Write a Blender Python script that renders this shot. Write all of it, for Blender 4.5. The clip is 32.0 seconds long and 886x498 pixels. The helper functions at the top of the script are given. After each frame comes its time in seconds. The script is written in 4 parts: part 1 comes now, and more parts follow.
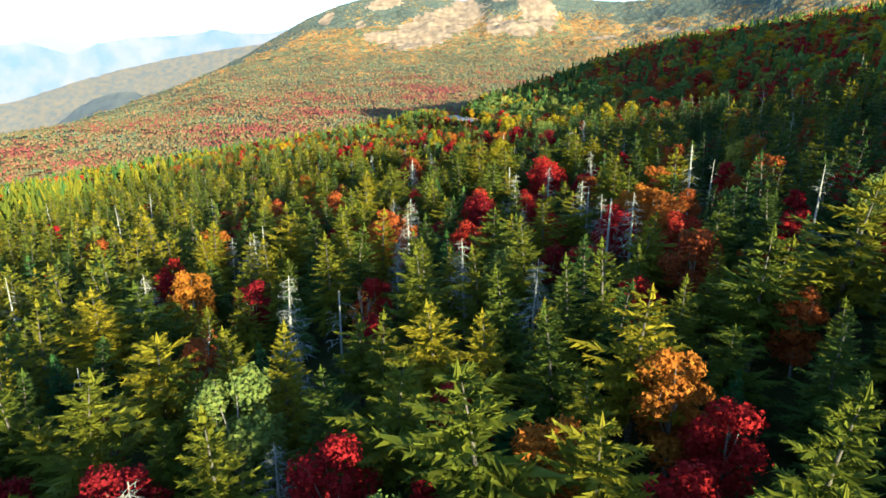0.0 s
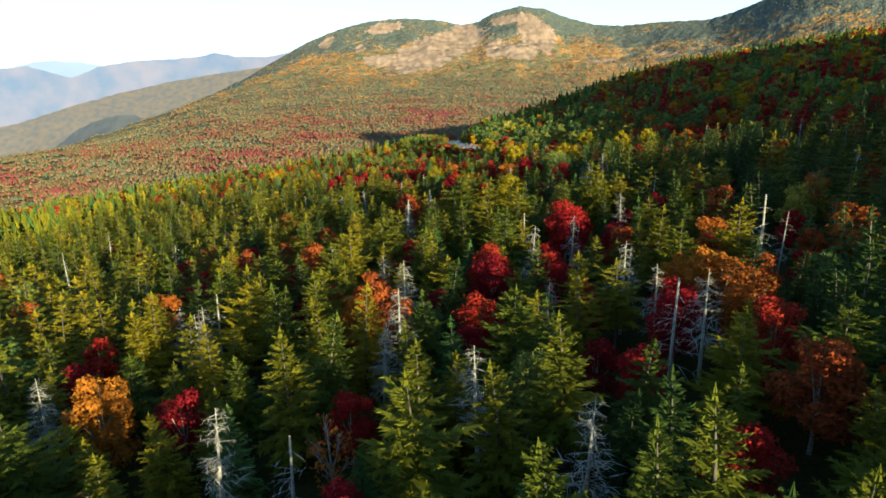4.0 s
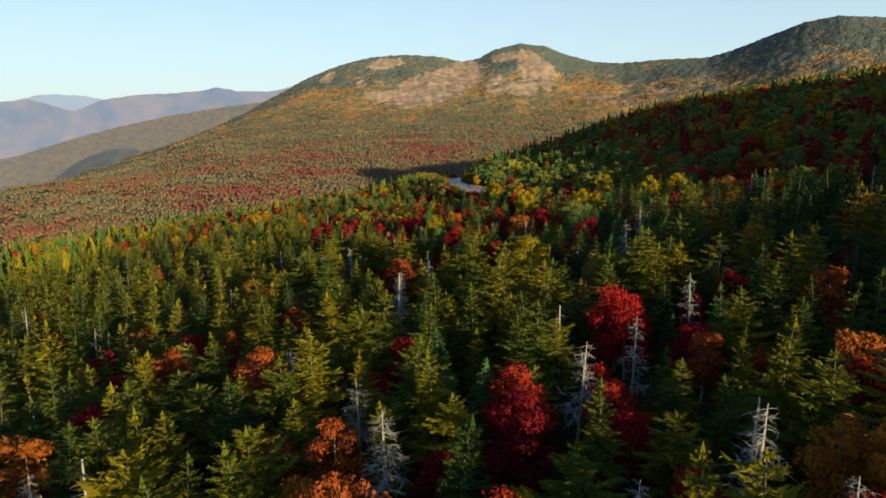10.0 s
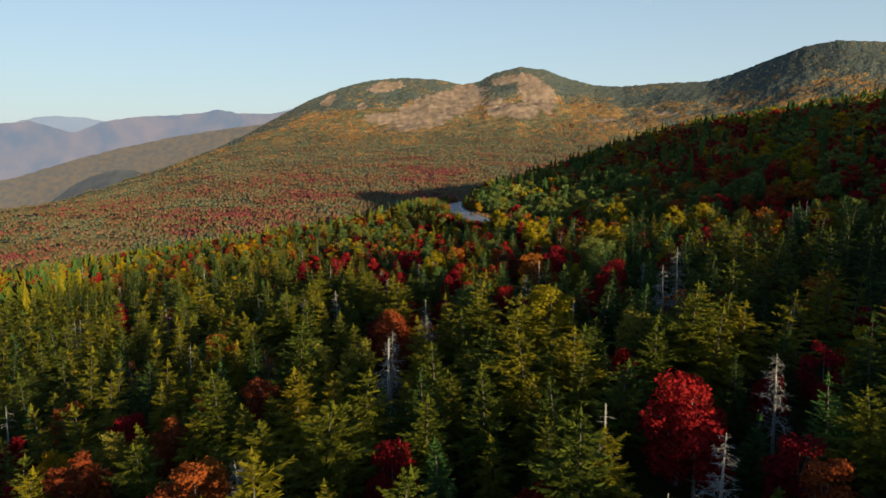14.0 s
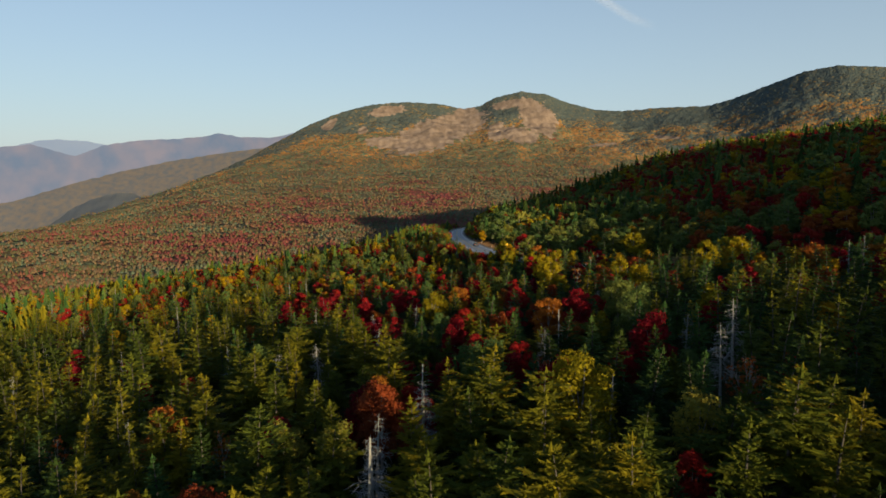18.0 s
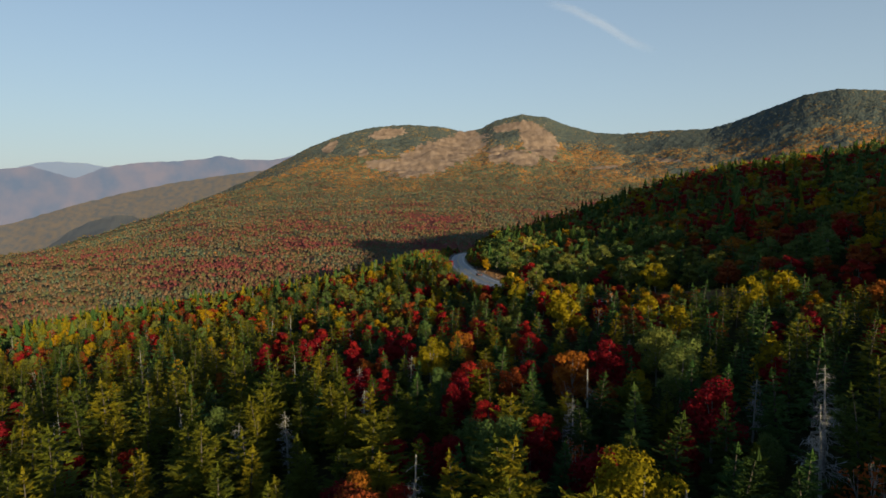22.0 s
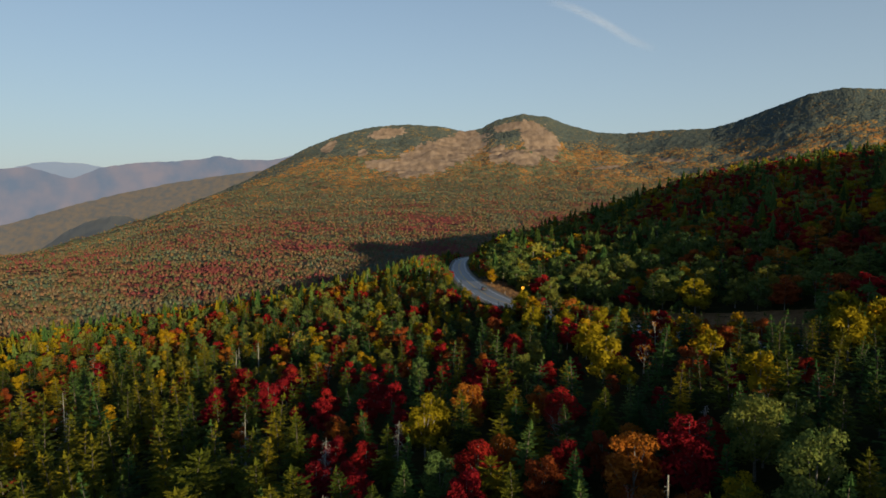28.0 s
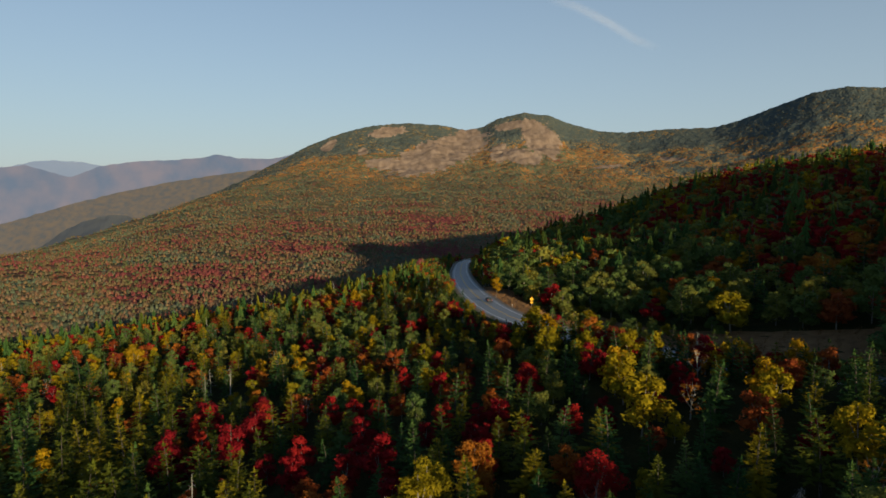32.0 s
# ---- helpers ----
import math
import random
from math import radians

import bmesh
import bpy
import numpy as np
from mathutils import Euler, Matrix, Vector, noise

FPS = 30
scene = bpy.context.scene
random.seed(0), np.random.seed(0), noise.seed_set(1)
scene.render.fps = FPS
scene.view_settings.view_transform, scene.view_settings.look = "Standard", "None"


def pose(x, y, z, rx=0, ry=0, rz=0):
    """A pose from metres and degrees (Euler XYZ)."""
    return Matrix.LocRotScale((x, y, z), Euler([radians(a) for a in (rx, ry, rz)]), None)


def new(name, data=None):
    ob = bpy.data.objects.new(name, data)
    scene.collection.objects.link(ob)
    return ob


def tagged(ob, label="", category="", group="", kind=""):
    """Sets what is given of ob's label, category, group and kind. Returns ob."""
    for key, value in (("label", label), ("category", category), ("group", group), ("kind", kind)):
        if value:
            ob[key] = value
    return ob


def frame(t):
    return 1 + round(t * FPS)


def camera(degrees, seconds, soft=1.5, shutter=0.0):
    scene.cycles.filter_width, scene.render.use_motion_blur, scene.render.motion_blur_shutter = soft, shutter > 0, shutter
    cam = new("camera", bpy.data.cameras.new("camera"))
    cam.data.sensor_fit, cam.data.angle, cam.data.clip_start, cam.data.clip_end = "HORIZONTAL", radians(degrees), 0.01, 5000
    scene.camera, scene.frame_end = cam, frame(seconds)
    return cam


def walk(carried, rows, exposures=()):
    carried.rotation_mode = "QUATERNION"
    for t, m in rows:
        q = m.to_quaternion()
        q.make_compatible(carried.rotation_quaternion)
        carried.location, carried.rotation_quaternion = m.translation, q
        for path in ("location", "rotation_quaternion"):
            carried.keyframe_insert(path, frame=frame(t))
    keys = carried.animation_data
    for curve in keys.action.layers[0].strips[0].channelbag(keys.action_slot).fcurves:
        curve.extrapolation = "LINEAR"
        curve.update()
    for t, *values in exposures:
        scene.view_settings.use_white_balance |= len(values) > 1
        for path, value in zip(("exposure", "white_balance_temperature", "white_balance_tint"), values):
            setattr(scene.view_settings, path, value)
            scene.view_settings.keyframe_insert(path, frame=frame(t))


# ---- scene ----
cam = camera(68.5, 32.0, soft=1.65)
PATH = [
    (0, pose(-0.0, -0.16, 47.39, 73.01, 0.51, -0.06)),
    (1, pose(-0.09, 6.78, 47.41, 73.41, 0.52, -0.07)),
    (2, pose(-0.16, 13.54, 47.42, 73.91, 0.52, -0.11)),
    (3, pose(-0.24, 20.13, 47.44, 74.41, 0.53, -0.11)),
    (5.5, pose(-0.4, 36.11, 47.49, 75.64, 0.45, -0.12)),
    (7, pose(-0.48, 45.45, 47.54, 76.34, 0.24, -0.14)),
    (8, pose(-0.54, 51.62, 47.57, 76.83, 0.2, -0.14)),
    (9, pose(-0.58, 57.76, 47.61, 77.34, 0.19, -0.11)),
    (10, pose(-0.63, 63.88, 47.65, 77.85, 0.2, -0.07)),
    (11, pose(-0.66, 70.0, 47.7, 78.33, 0.19, -0.06)),
    (12, pose(-0.7, 76.13, 47.74, 78.80, 0.13, -0.06)),
    (13, pose(-0.73, 82.27, 47.78, 79.28, 0.11, -0.05)),
    (14, pose(-0.75, 88.43, 47.81, 79.76, 0.05, -0.04)),
    (16.5, pose(-0.79, 103.93, 47.88, 80.96, -0.15, -0.01)),
    (18, pose(-0.8, 113.32, 47.9, 81.81, -0.02, 0.05)),
    (19, pose(-0.81, 119.61, 47.89, 82.34, -0.02, 0.08)),
    (20, pose(-0.8, 125.92, 47.88, 82.83, -0.05, 0.09)),
    (20.5, pose(-0.8, 129.09, 47.87, 83.07, -0.08, 0.09)),
    (21, pose(-0.8, 132.25, 47.86, 83.33, -0.12, 0.09)),
    (21.5, pose(-0.79, 135.42, 47.85, 83.59, -0.12, 0.08)),
    (22, pose(-0.79, 138.6, 47.83, 83.76, -0.08, 0.1)),
    (22.5, pose(-0.78, 141.77, 47.81, 83.81, -0.03, 0.11)),
    (23, pose(-0.77, 144.95, 47.79, 83.80, -0.02, 0.12)),
    (24, pose(-0.75, 151.29, 47.75, 83.81, -0.02, 0.14)),
    (25, pose(-0.73, 157.63, 47.69, 83.82, -0.02, 0.14)),
    (28, pose(-0.67, 176.48, 47.55, 83.78, -0.06, 0.11)),
    (30, pose(-0.62, 188.8, 47.5, 83.77, -0.02, 0.15)),
    (32, pose(-0.59, 200.8, 47.56, 83.70, -0.12, 0.18)),
]
EXPOSURES = [(0.0, 2.45, 5500, -7), (3.0, 2.05, 5900, -5), (6.0, 1.55, 6300, -1), (9.0, 1.22, 6450, 3), (13.0, 0.9, 6500, 7), (19.0, 0.66, 6500, 8),
             (23.0, 0.55, 6450, 8), (32.0, 0.44, 6450, 8)]
walk(cam, PATH, EXPOSURES)

# ---- light ----
SUN_ELEVATION = 11.3     # degrees above the horizon
sun_from = Vector((0.52, -0.854, 0.0)).normalized() * math.cos(radians(SUN_ELEVATION)) + Vector((0, 0, math.sin(radians(SUN_ELEVATION))))
sun_data = bpy.data.lights.new("sun", "SUN")
sun_data.energy, sun_data.angle, sun_data.color = 5.0, radians(0.6), (1.0, 0.78, 0.47)
sun = new("sun", sun_data)
sun.matrix_world = Matrix.Translation((0, 0, 300)) @ sun_from.to_track_quat("Z", "Y").to_matrix().to_4x4()

world = bpy.data.worlds.new("world")
scene.world = world
world.use_nodes = True
wn, wl = world.node_tree.nodes, world.node_tree.links
sky = wn.new("ShaderNodeTexSky")
sky.sky_type, sky.sun_disc = "NISHITA", False
sky.sun_elevation, sky.sun_rotation = radians(SUN_ELEVATION), math.atan2(sun_from.x, sun_from.y)
sky.altitude, sky.air_density, sky.dust_density, sky.ozone_density = 800, 1.0, 0.6, 3.0
haze = wn.new("ShaderNodeMixRGB")
haze.inputs[2].default_value = (4.0, 4.75, 5.3, 1)
aim, up, thin = wn.new("ShaderNodeTexCoord"), wn.new("ShaderNodeSeparateXYZ"), wn.new("ShaderNodeMapRange")
wl.new(aim.outputs["Generated"], up.inputs[0])
wl.new(up.outputs["Z"], thin.inputs["Value"])
thin.inputs["From Min"].default_value, thin.inputs["From Max"].default_value = 0.05, 0.60       # haze lies low and thins out overhead
thin.inputs["To Min"].default_value, thin.inputs["To Max"].default_value = 0.72, 0.0
wl.new(thin.outputs[0], haze.inputs[0])
wl.new(sky.outputs[0], haze.inputs[1])
wl.new(haze.outputs[0], wn["Background"].inputs[0])
wn["Background"].inputs[1].default_value = 0.081


# ---- materials ----
def shader(name, roughness=0.8):
    m = bpy.data.materials.new(name)
    m.use_nodes = True
    b = m.node_tree.nodes["Principled BSDF"]
    b.inputs["Roughness"].default_value = roughness
    b.inputs["Specular IOR Level"].default_value = 0.04 if roughness >= 0.7 else 0.3
    return m, m.node_tree.nodes, m.node_tree.links, b


def ramp(n, stops):
    r = n.new("ShaderNodeValToRGB")
    e = r.color_ramp.elements
    while len(e) < len(stops):
        e.new(0.5)
    for k, (at, c) in enumerate(stops):
        e[k].position, e[k].color = at, (*c, 1)
    return r


def math_node(n, l, op, a, b):
    m = n.new("ShaderNodeMath")
    m.operation = op
    for k, v in enumerate((a, b)):
        if isinstance(v, (int, float)):
            m.inputs[k].default_value = v
        else:
            l.new(v, m.inputs[k])
    return m.outputs[0]


def mix(n, l, f, a, b, mode="MIX"):
    m = n.new("ShaderNodeMixRGB")
    m.blend_type = mode
    for k, v in enumerate((f, a, b)):
        if isinstance(v, (int, float)):
            m.inputs[k].default_value = v
        elif isinstance(v, tuple):
            m.inputs[k].default_value = (*v, 1)
        else:
            l.new(v, m.inputs[k])
    return m.outputs[0]


def noise_node(n, l, scale, detail=4, coords="Object"):
    t = n.new("ShaderNodeTexNoise")
    t.inputs["Scale"].default_value, t.inputs["Detail"].default_value = scale, detail
    l.new(n.new("ShaderNodeTexCoord").outputs[coords], t.inputs["Vector"])
    return t


def foliage(name, stops, translucency=0.25, roughness=0.7):
    """Leaves: each tree takes its own tone, each spray of it varies round that."""
    m, n, l, b = shader(name, roughness)
    tone = n.new("ShaderNodeAttribute")
    tone.attribute_name = "tone"
    own = math_node(n, l, "ADD", n.new("ShaderNodeObjectInfo").outputs["Random"], tone.outputs["Fac"])
    own = math_node(n, l, "FRACT", own, 0.0)
    island = n.new("ShaderNodeNewGeometry").outputs["Random Per Island"]
    own = math_node(n, l, "MULTIPLY", own, 0.8)
    fac = math_node(n, l, "ADD", own, math_node(n, l, "MULTIPLY", island, 0.2))
    r = ramp(n, stops)
    l.new(fac, r.inputs[0])
    patch = noise_node(n, l, 1.3, 3)
    bright = math_node(n, l, "ADD", math_node(n, l, "MULTIPLY", patch.outputs[0], 0.7), 0.65)
    col = n.new("ShaderNodeVectorMath")
    col.operation = "SCALE"
    l.new(r.outputs[0], col.inputs[0])
    l.new(bright, col.inputs["Scale"])
    l.new(col.outputs[0], b.inputs["Base Color"])
    tr = n.new("ShaderNodeBsdfTranslucent")
    l.new(col.outputs[0], tr.inputs[0])
    mx = n.new("ShaderNodeMixShader")
    mx.inputs[0].default_value = translucency
    l.new(b.outputs[0], mx.inputs[1])
    l.new(tr.outputs[0], mx.inputs[2])
    l.new(mx.outputs[0], n["Material Output"].inputs[0])
    return m


def bark(name, dark, pale, scale=6.0):
    m, n, l, b = shader(name, 0.9)
    t = noise_node(n, l, scale, 5)
    r = ramp(n, [(0.3, dark), (0.7, pale)])
    l.new(t.outputs[0], r.inputs[0])
    l.new(r.outputs[0], b.inputs["Base Color"])
    bump = n.new("ShaderNodeBump")
    bump.inputs["Strength"].default_value, bump.inputs["Distance"].default_value = 0.5, 0.03
    l.new(t.outputs[0], bump.inputs["Height"])
    l.new(bump.outputs[0], b.inputs["Normal"])
    return m


SPRUCE = foliage("spruce_needles", [(0.0, (0.044, 0.066, 0.0115)), (0.35, (0.076, 0.090, 0.0100)), (0.75, (0.130, 0.119, 0.0090)), (1.0, (0.214, 0.166, 0.0090))], 0.15)
# darker copy of the spruce needles, with the right slope's shade in the colour
DARK_SHADED = foliage("dark_shaded_needles", [(0.0, (0.018, 0.038, 0.0104)), (0.6, (0.034, 0.056, 0.0114)), (1.0, (0.062, 0.081, 0.0125))], 0.1)
FIR = foliage("fir_needles", [(0.0, (0.025, 0.065, 0.0188)), (0.6, (0.048, 0.097, 0.0230)), (1.0, (0.095, 0.141, 0.0335))], 0.15)
RED = foliage("maple_red", [(0.0, (0.110, 0.008, 0.013)), (0.4, (0.205, 0.010, 0.015)), (0.8, (0.270, 0.015, 0.014)), (1.0, (0.290, 0.042, 0.018))], 0.3)
ORANGE = foliage("maple_orange", [(0.0, (0.165, 0.032, 0.015)), (0.5, (0.255, 0.065, 0.015)), (1.0, (0.320, 0.130, 0.015))], 0.3)
YELLOW = foliage("birch_yellow", [(0.0, (0.150, 0.138, 0.0080)), (0.6, (0.253, 0.187, 0.0080)), (1.0, (0.368, 0.182, 0.0060))])
LEAFY = foliage("aspen_green", [(0.0, (0.060, 0.112, 0.034)), (0.5, (0.110, 0.150, 0.038)), (0.85, (0.185, 0.180, 0.034)), (1.0, (0.280, 0.210, 0.024))], 0.3)
SPRUCE_BARK = bark("spruce_bark", (0.035, 0.03, 0.025), (0.12, 0.11, 0.09))
PALE_BARK = bark("pale_bark", (0.10, 0.09, 0.08), (0.28, 0.26, 0.23))
SNAG_WOOD = bark("weathered_wood", (0.14, 0.138, 0.125), (0.32, 0.31, 0.28))


# ---- shape of the land ----
def softplus(d, w):
    return w * np.logaddexp(0.0, np.asarray(d, float) / w)


def smooth(u):
    u = np.clip(u, 0, 1)
    return u * u * (3 - 2 * u)


ROAD_LINE = [(112, 306), (84, 322), (60, 338), (45, 350), (33.4, 361.7), (22.2, 381), (16.3, 398), (12.0, 425.5), (9.3, 471), (8.3, 537), (9.2, 604), (13.1, 710), (19, 768), (26, 806), (44, 840)]


def road_z(y):
    """The road runs level past the clearing and then down a long even grade."""
    return 6.9 + 0.015 * (410 - np.asarray(y, float)) - 0.077 * softplus(np.asarray(y, float) - 412, 20)


def spline(points, step):
    p = np.array(points, float)
    out = []
    for i in range(len(p) - 1):
        a, b, c, d = p[max(i - 1, 0)], p[i], p[i + 1], p[min(i + 2, len(p) - 1)]
        k = max(2, int(np.linalg.norm(c - b) / step))
        for s in np.arange(k) / k:
            out.append(0.5 * (2 * b + (c - a) * s + (2 * a - 5 * b + 4 * c - d) * s * s + (3 * b - a - 3 * c + d) * s ** 3))
    return np.array(out + [p[-1]])


ROAD = spline(ROAD_LINE, 4.0)
ROAD_TURN = np.gradient(ROAD, axis=0)
ROAD_TURN /= np.linalg.norm(ROAD_TURN, axis=1)[:, None]


def road_offset(x, y):
    """Signed distance from the road's middle line: positive to the right of one who walks away along it."""
    x, y = np.atleast_1d(np.asarray(x, float)), np.atleast_1d(np.asarray(y, float))
    out = np.empty(x.shape)
    for s in range(0, len(x), 4000):
        dx, dy = x[s:s + 4000, None] - ROAD[None, :, 0], y[s:s + 4000, None] - ROAD[None, :, 1]
        k = np.argmin(dx * dx + dy * dy, axis=1)
        i = np.arange(len(k))
        side = dx[i, k] * ROAD_TURN[k, 1] - dy[i, k] * ROAD_TURN[k, 0]
        out[s:s + 4000] = np.sign(side) * np.hypot(dx[i, k], dy[i, k])
    return out


def beyond_road(x, y):
    """1 on the hillside above the road, 0 below it."""
    x, y = np.broadcast_arrays(np.asarray(x, float), np.asarray(y, float))
    line = np.interp(y.ravel(), ROAD[:, 1], ROAD[:, 0]).reshape(x.shape)
    line = np.where(y < 330, 62 + (330 - y) * 0.45, line)
    return smooth((x - line - 5) / 16) * smooth((y - 240) / 60)


def youth(x, y):
    """1 where the growth is young: towards the road, and later on the left."""
    x, y = np.asarray(x, float), np.asarray(y, float)
    return smooth((y - 190 - 90 * smooth((-x - 10) / 45)) / 110)


def tree_height(x, y):
    """How tall the wood grows: tall old spruce first, young growth towards the road, tall again on the hillside."""
    return 13.5 - 5.0 * youth(x, y) + 5.5 * beyond_road(x, y)


def land(x, y):
    """The ground under the wood: a ridge sloping down to the left and away, a hill on the right with its crest beyond the bend."""
    x, y = np.asarray(x, float), np.asarray(y, float)
    ye = np.maximum(y, -10 + 0.15 * y) - 0.75 * softplus(y - 384, 25)
    z = 28.8 - 0.055 * ye + 0.15 * x + 0.035 * softplus(-x - 55, 15) - 0.0002 * np.clip(-x - 150, 0, 400) ** 2
    z = z + 24.5 * smooth((x - 88 + 0.12 * (y - 320)) / 184)
    brink = np.interp(x, [-400, -200, -100, -60, -30, 0, 300], [430, 480, 512, 537, 578, 690, 735])
    z = z - 0.42 * softplus(y - brink, 15)
    # two unseen rises added to shade the left valley and the near right trees
    z = z + 68 * np.exp(-((x - 390) ** 2 + (y - 255) ** 2) / 82 ** 2) + 12 * np.exp(-((x - 124) / 24) ** 2 - ((y - 88) / 58) ** 2)
    return z - tree_height(x, y)


def ground(x, y):
    z = land(x, y)
    shape = np.shape(z)
    flat_y = np.ravel(y) + np.zeros(np.size(z))
    d = road_offset(np.ravel(x) + np.zeros(np.size(z)), flat_y).reshape(np.shape(np.atleast_1d(z)))
    z = np.atleast_1d(z)
    left = smooth((np.abs(d) - 6.5) / 18.0)
    right = smooth((d - 8.0) / 24.0)
    k = np.where(d < 0, left, right)
    bed = road_z(np.clip(flat_y, 300, 850)).reshape(z.shape) - 0.3
    return (bed * (1 - k) + z * k).reshape(shape)


def grid_mesh(name, X, Y, Z, material, smooth_faces=True):
    r, c = X.shape
    v = np.stack([X, Y, Z], -1).reshape(-1, 3)
    i = (np.arange(r - 1)[:, None] * c + np.arange(c - 1)[None, :]).ravel()
    f = np.stack([i, i + 1, i + c + 1, i + c], -1)
    me = bpy.data.meshes.new(name)
    me.vertices.add(len(v))
    me.vertices.foreach_set("co", v.ravel())
    me.loops.add(f.size)
    me.loops.foreach_set("vertex_index", f.ravel().astype(np.int32))
    me.polygons.add(len(f))
    me.polygons.foreach_set("loop_start", np.arange(0, f.size, 4, dtype=np.int32))
    me.polygons.foreach_set("use_smooth", np.full(len(f), smooth_faces))
    me.update(calc_edges=True)
    me.materials.append(material)
    return new(name, me)


def tri_mesh(name, v, f, materials, slots=None, tone=None):
    me = bpy.data.meshes.new(name)
    v, f = np.asarray(v, np.float32), np.asarray(f, np.int32)
    me.vertices.add(len(v))
    me.vertices.foreach_set("co", v.ravel())
    me.loops.add(f.size)
    me.loops.foreach_set("vertex_index", f.ravel())
    me.polygons.add(len(f))
    me.polygons.foreach_set("loop_start", np.arange(0, f.size, 3, dtype=np.int32))
    if slots is not None:
        me.polygons.foreach_set("material_index", np.asarray(slots, np.int32))
    if tone is not None:
        me.attributes.new("tone", "FLOAT", "POINT").data.foreach_set("value", np.asarray(tone, np.float32))
    me.update(calc_edges=True)
    for m in materials:
        me.materials.append(m)
    return me


def forest_floor():
    m, n, l, b = shader("forest_floor", 0.95)
    a, c = noise_node(n, l, 0.25, 6), noise_node(n, l, 2.5, 5)
    r = ramp(n, [(0.3, (0.018, 0.020, 0.006)), (0.55, (0.035, 0.034, 0.010)), (0.75, (0.07, 0.045, 0.015))])
    l.new(mix(n, l, 0.5, a.outputs[0], c.outputs[0]), r.inputs[0])
    l.new(r.outputs[0], b.inputs["Base Color"])
    bump = n.new("ShaderNodeBump")
    bump.inputs["Distance"].default_value = 0.4
    l.new(c.outputs[0], bump.inputs["Height"])
    l.new(bump.outputs[0], b.inputs["Normal"])
    return m


gx = np.concatenate([np.linspace(-900, -160, 40), np.arange(-150, 200, 4.0), np.linspace(205, 900, 60)])
gy = np.concatenate([np.linspace(-900, -40, 40), np.arange(-30, 860, 4.0), np.linspace(865, 1050, 20)])
GX, GY = np.meshgrid(gx, gy)
GZ = ground(GX.ravel(), GY.ravel()).reshape(GX.shape)
tagged(grid_mesh("ground", GX, GY, GZ, forest_floor()), "forest floor of dead leaves and moss under the trees", "ground", kind="structure")


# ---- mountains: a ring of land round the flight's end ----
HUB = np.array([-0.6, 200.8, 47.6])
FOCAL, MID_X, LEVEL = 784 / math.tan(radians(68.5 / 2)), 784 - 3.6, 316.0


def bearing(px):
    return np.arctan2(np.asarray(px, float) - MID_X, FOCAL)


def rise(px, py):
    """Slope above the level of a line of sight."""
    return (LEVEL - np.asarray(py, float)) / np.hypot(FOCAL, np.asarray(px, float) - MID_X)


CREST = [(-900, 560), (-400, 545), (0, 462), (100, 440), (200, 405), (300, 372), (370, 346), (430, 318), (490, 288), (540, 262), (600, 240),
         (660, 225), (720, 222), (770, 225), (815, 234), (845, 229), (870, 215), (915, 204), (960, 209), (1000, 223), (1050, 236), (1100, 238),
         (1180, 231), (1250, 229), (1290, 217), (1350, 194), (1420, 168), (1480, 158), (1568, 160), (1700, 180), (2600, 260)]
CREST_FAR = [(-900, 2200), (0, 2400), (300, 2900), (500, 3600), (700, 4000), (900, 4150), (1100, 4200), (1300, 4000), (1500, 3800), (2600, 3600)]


def fbm(x, y, scale, octaves=4):
    """Smooth repeatable relief from turned sine waves."""
    rng = np.random.RandomState(int(scale * 7) % 1000 + octaves)
    out, amp, s = 0.0, 1.0, scale
    for o in range(octaves):
        for k in range(4):
            a, p = rng.uniform(0, 2 * np.pi), rng.uniform(0, 2 * np.pi)
            w = rng.uniform(0.7, 1.4) * 2 * np.pi / s
            out = out + amp * 0.35 * np.sin((x * np.cos(a) + y * np.sin(a)) * w + p + 1.3 * np.sin((x * np.sin(a) - y * np.cos(a)) * w * 0.6 + p * 2))
        amp, s = amp * 0.5, s * 0.47
    return out


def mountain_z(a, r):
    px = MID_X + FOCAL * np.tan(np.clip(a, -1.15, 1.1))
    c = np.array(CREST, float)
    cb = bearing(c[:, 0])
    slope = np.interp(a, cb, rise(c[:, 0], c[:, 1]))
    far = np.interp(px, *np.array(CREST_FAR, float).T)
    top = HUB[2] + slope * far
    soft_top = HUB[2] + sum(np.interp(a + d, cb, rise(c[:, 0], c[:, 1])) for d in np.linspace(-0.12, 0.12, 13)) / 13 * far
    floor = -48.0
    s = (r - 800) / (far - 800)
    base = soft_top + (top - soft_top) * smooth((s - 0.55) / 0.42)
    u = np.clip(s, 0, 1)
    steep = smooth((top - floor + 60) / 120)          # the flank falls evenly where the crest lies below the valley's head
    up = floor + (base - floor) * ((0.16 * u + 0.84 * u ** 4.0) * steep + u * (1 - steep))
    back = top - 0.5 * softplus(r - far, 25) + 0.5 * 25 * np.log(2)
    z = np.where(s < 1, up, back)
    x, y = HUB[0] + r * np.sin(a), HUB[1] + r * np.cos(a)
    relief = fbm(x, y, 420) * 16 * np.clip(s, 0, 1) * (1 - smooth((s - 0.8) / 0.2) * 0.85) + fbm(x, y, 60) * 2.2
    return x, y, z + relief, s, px


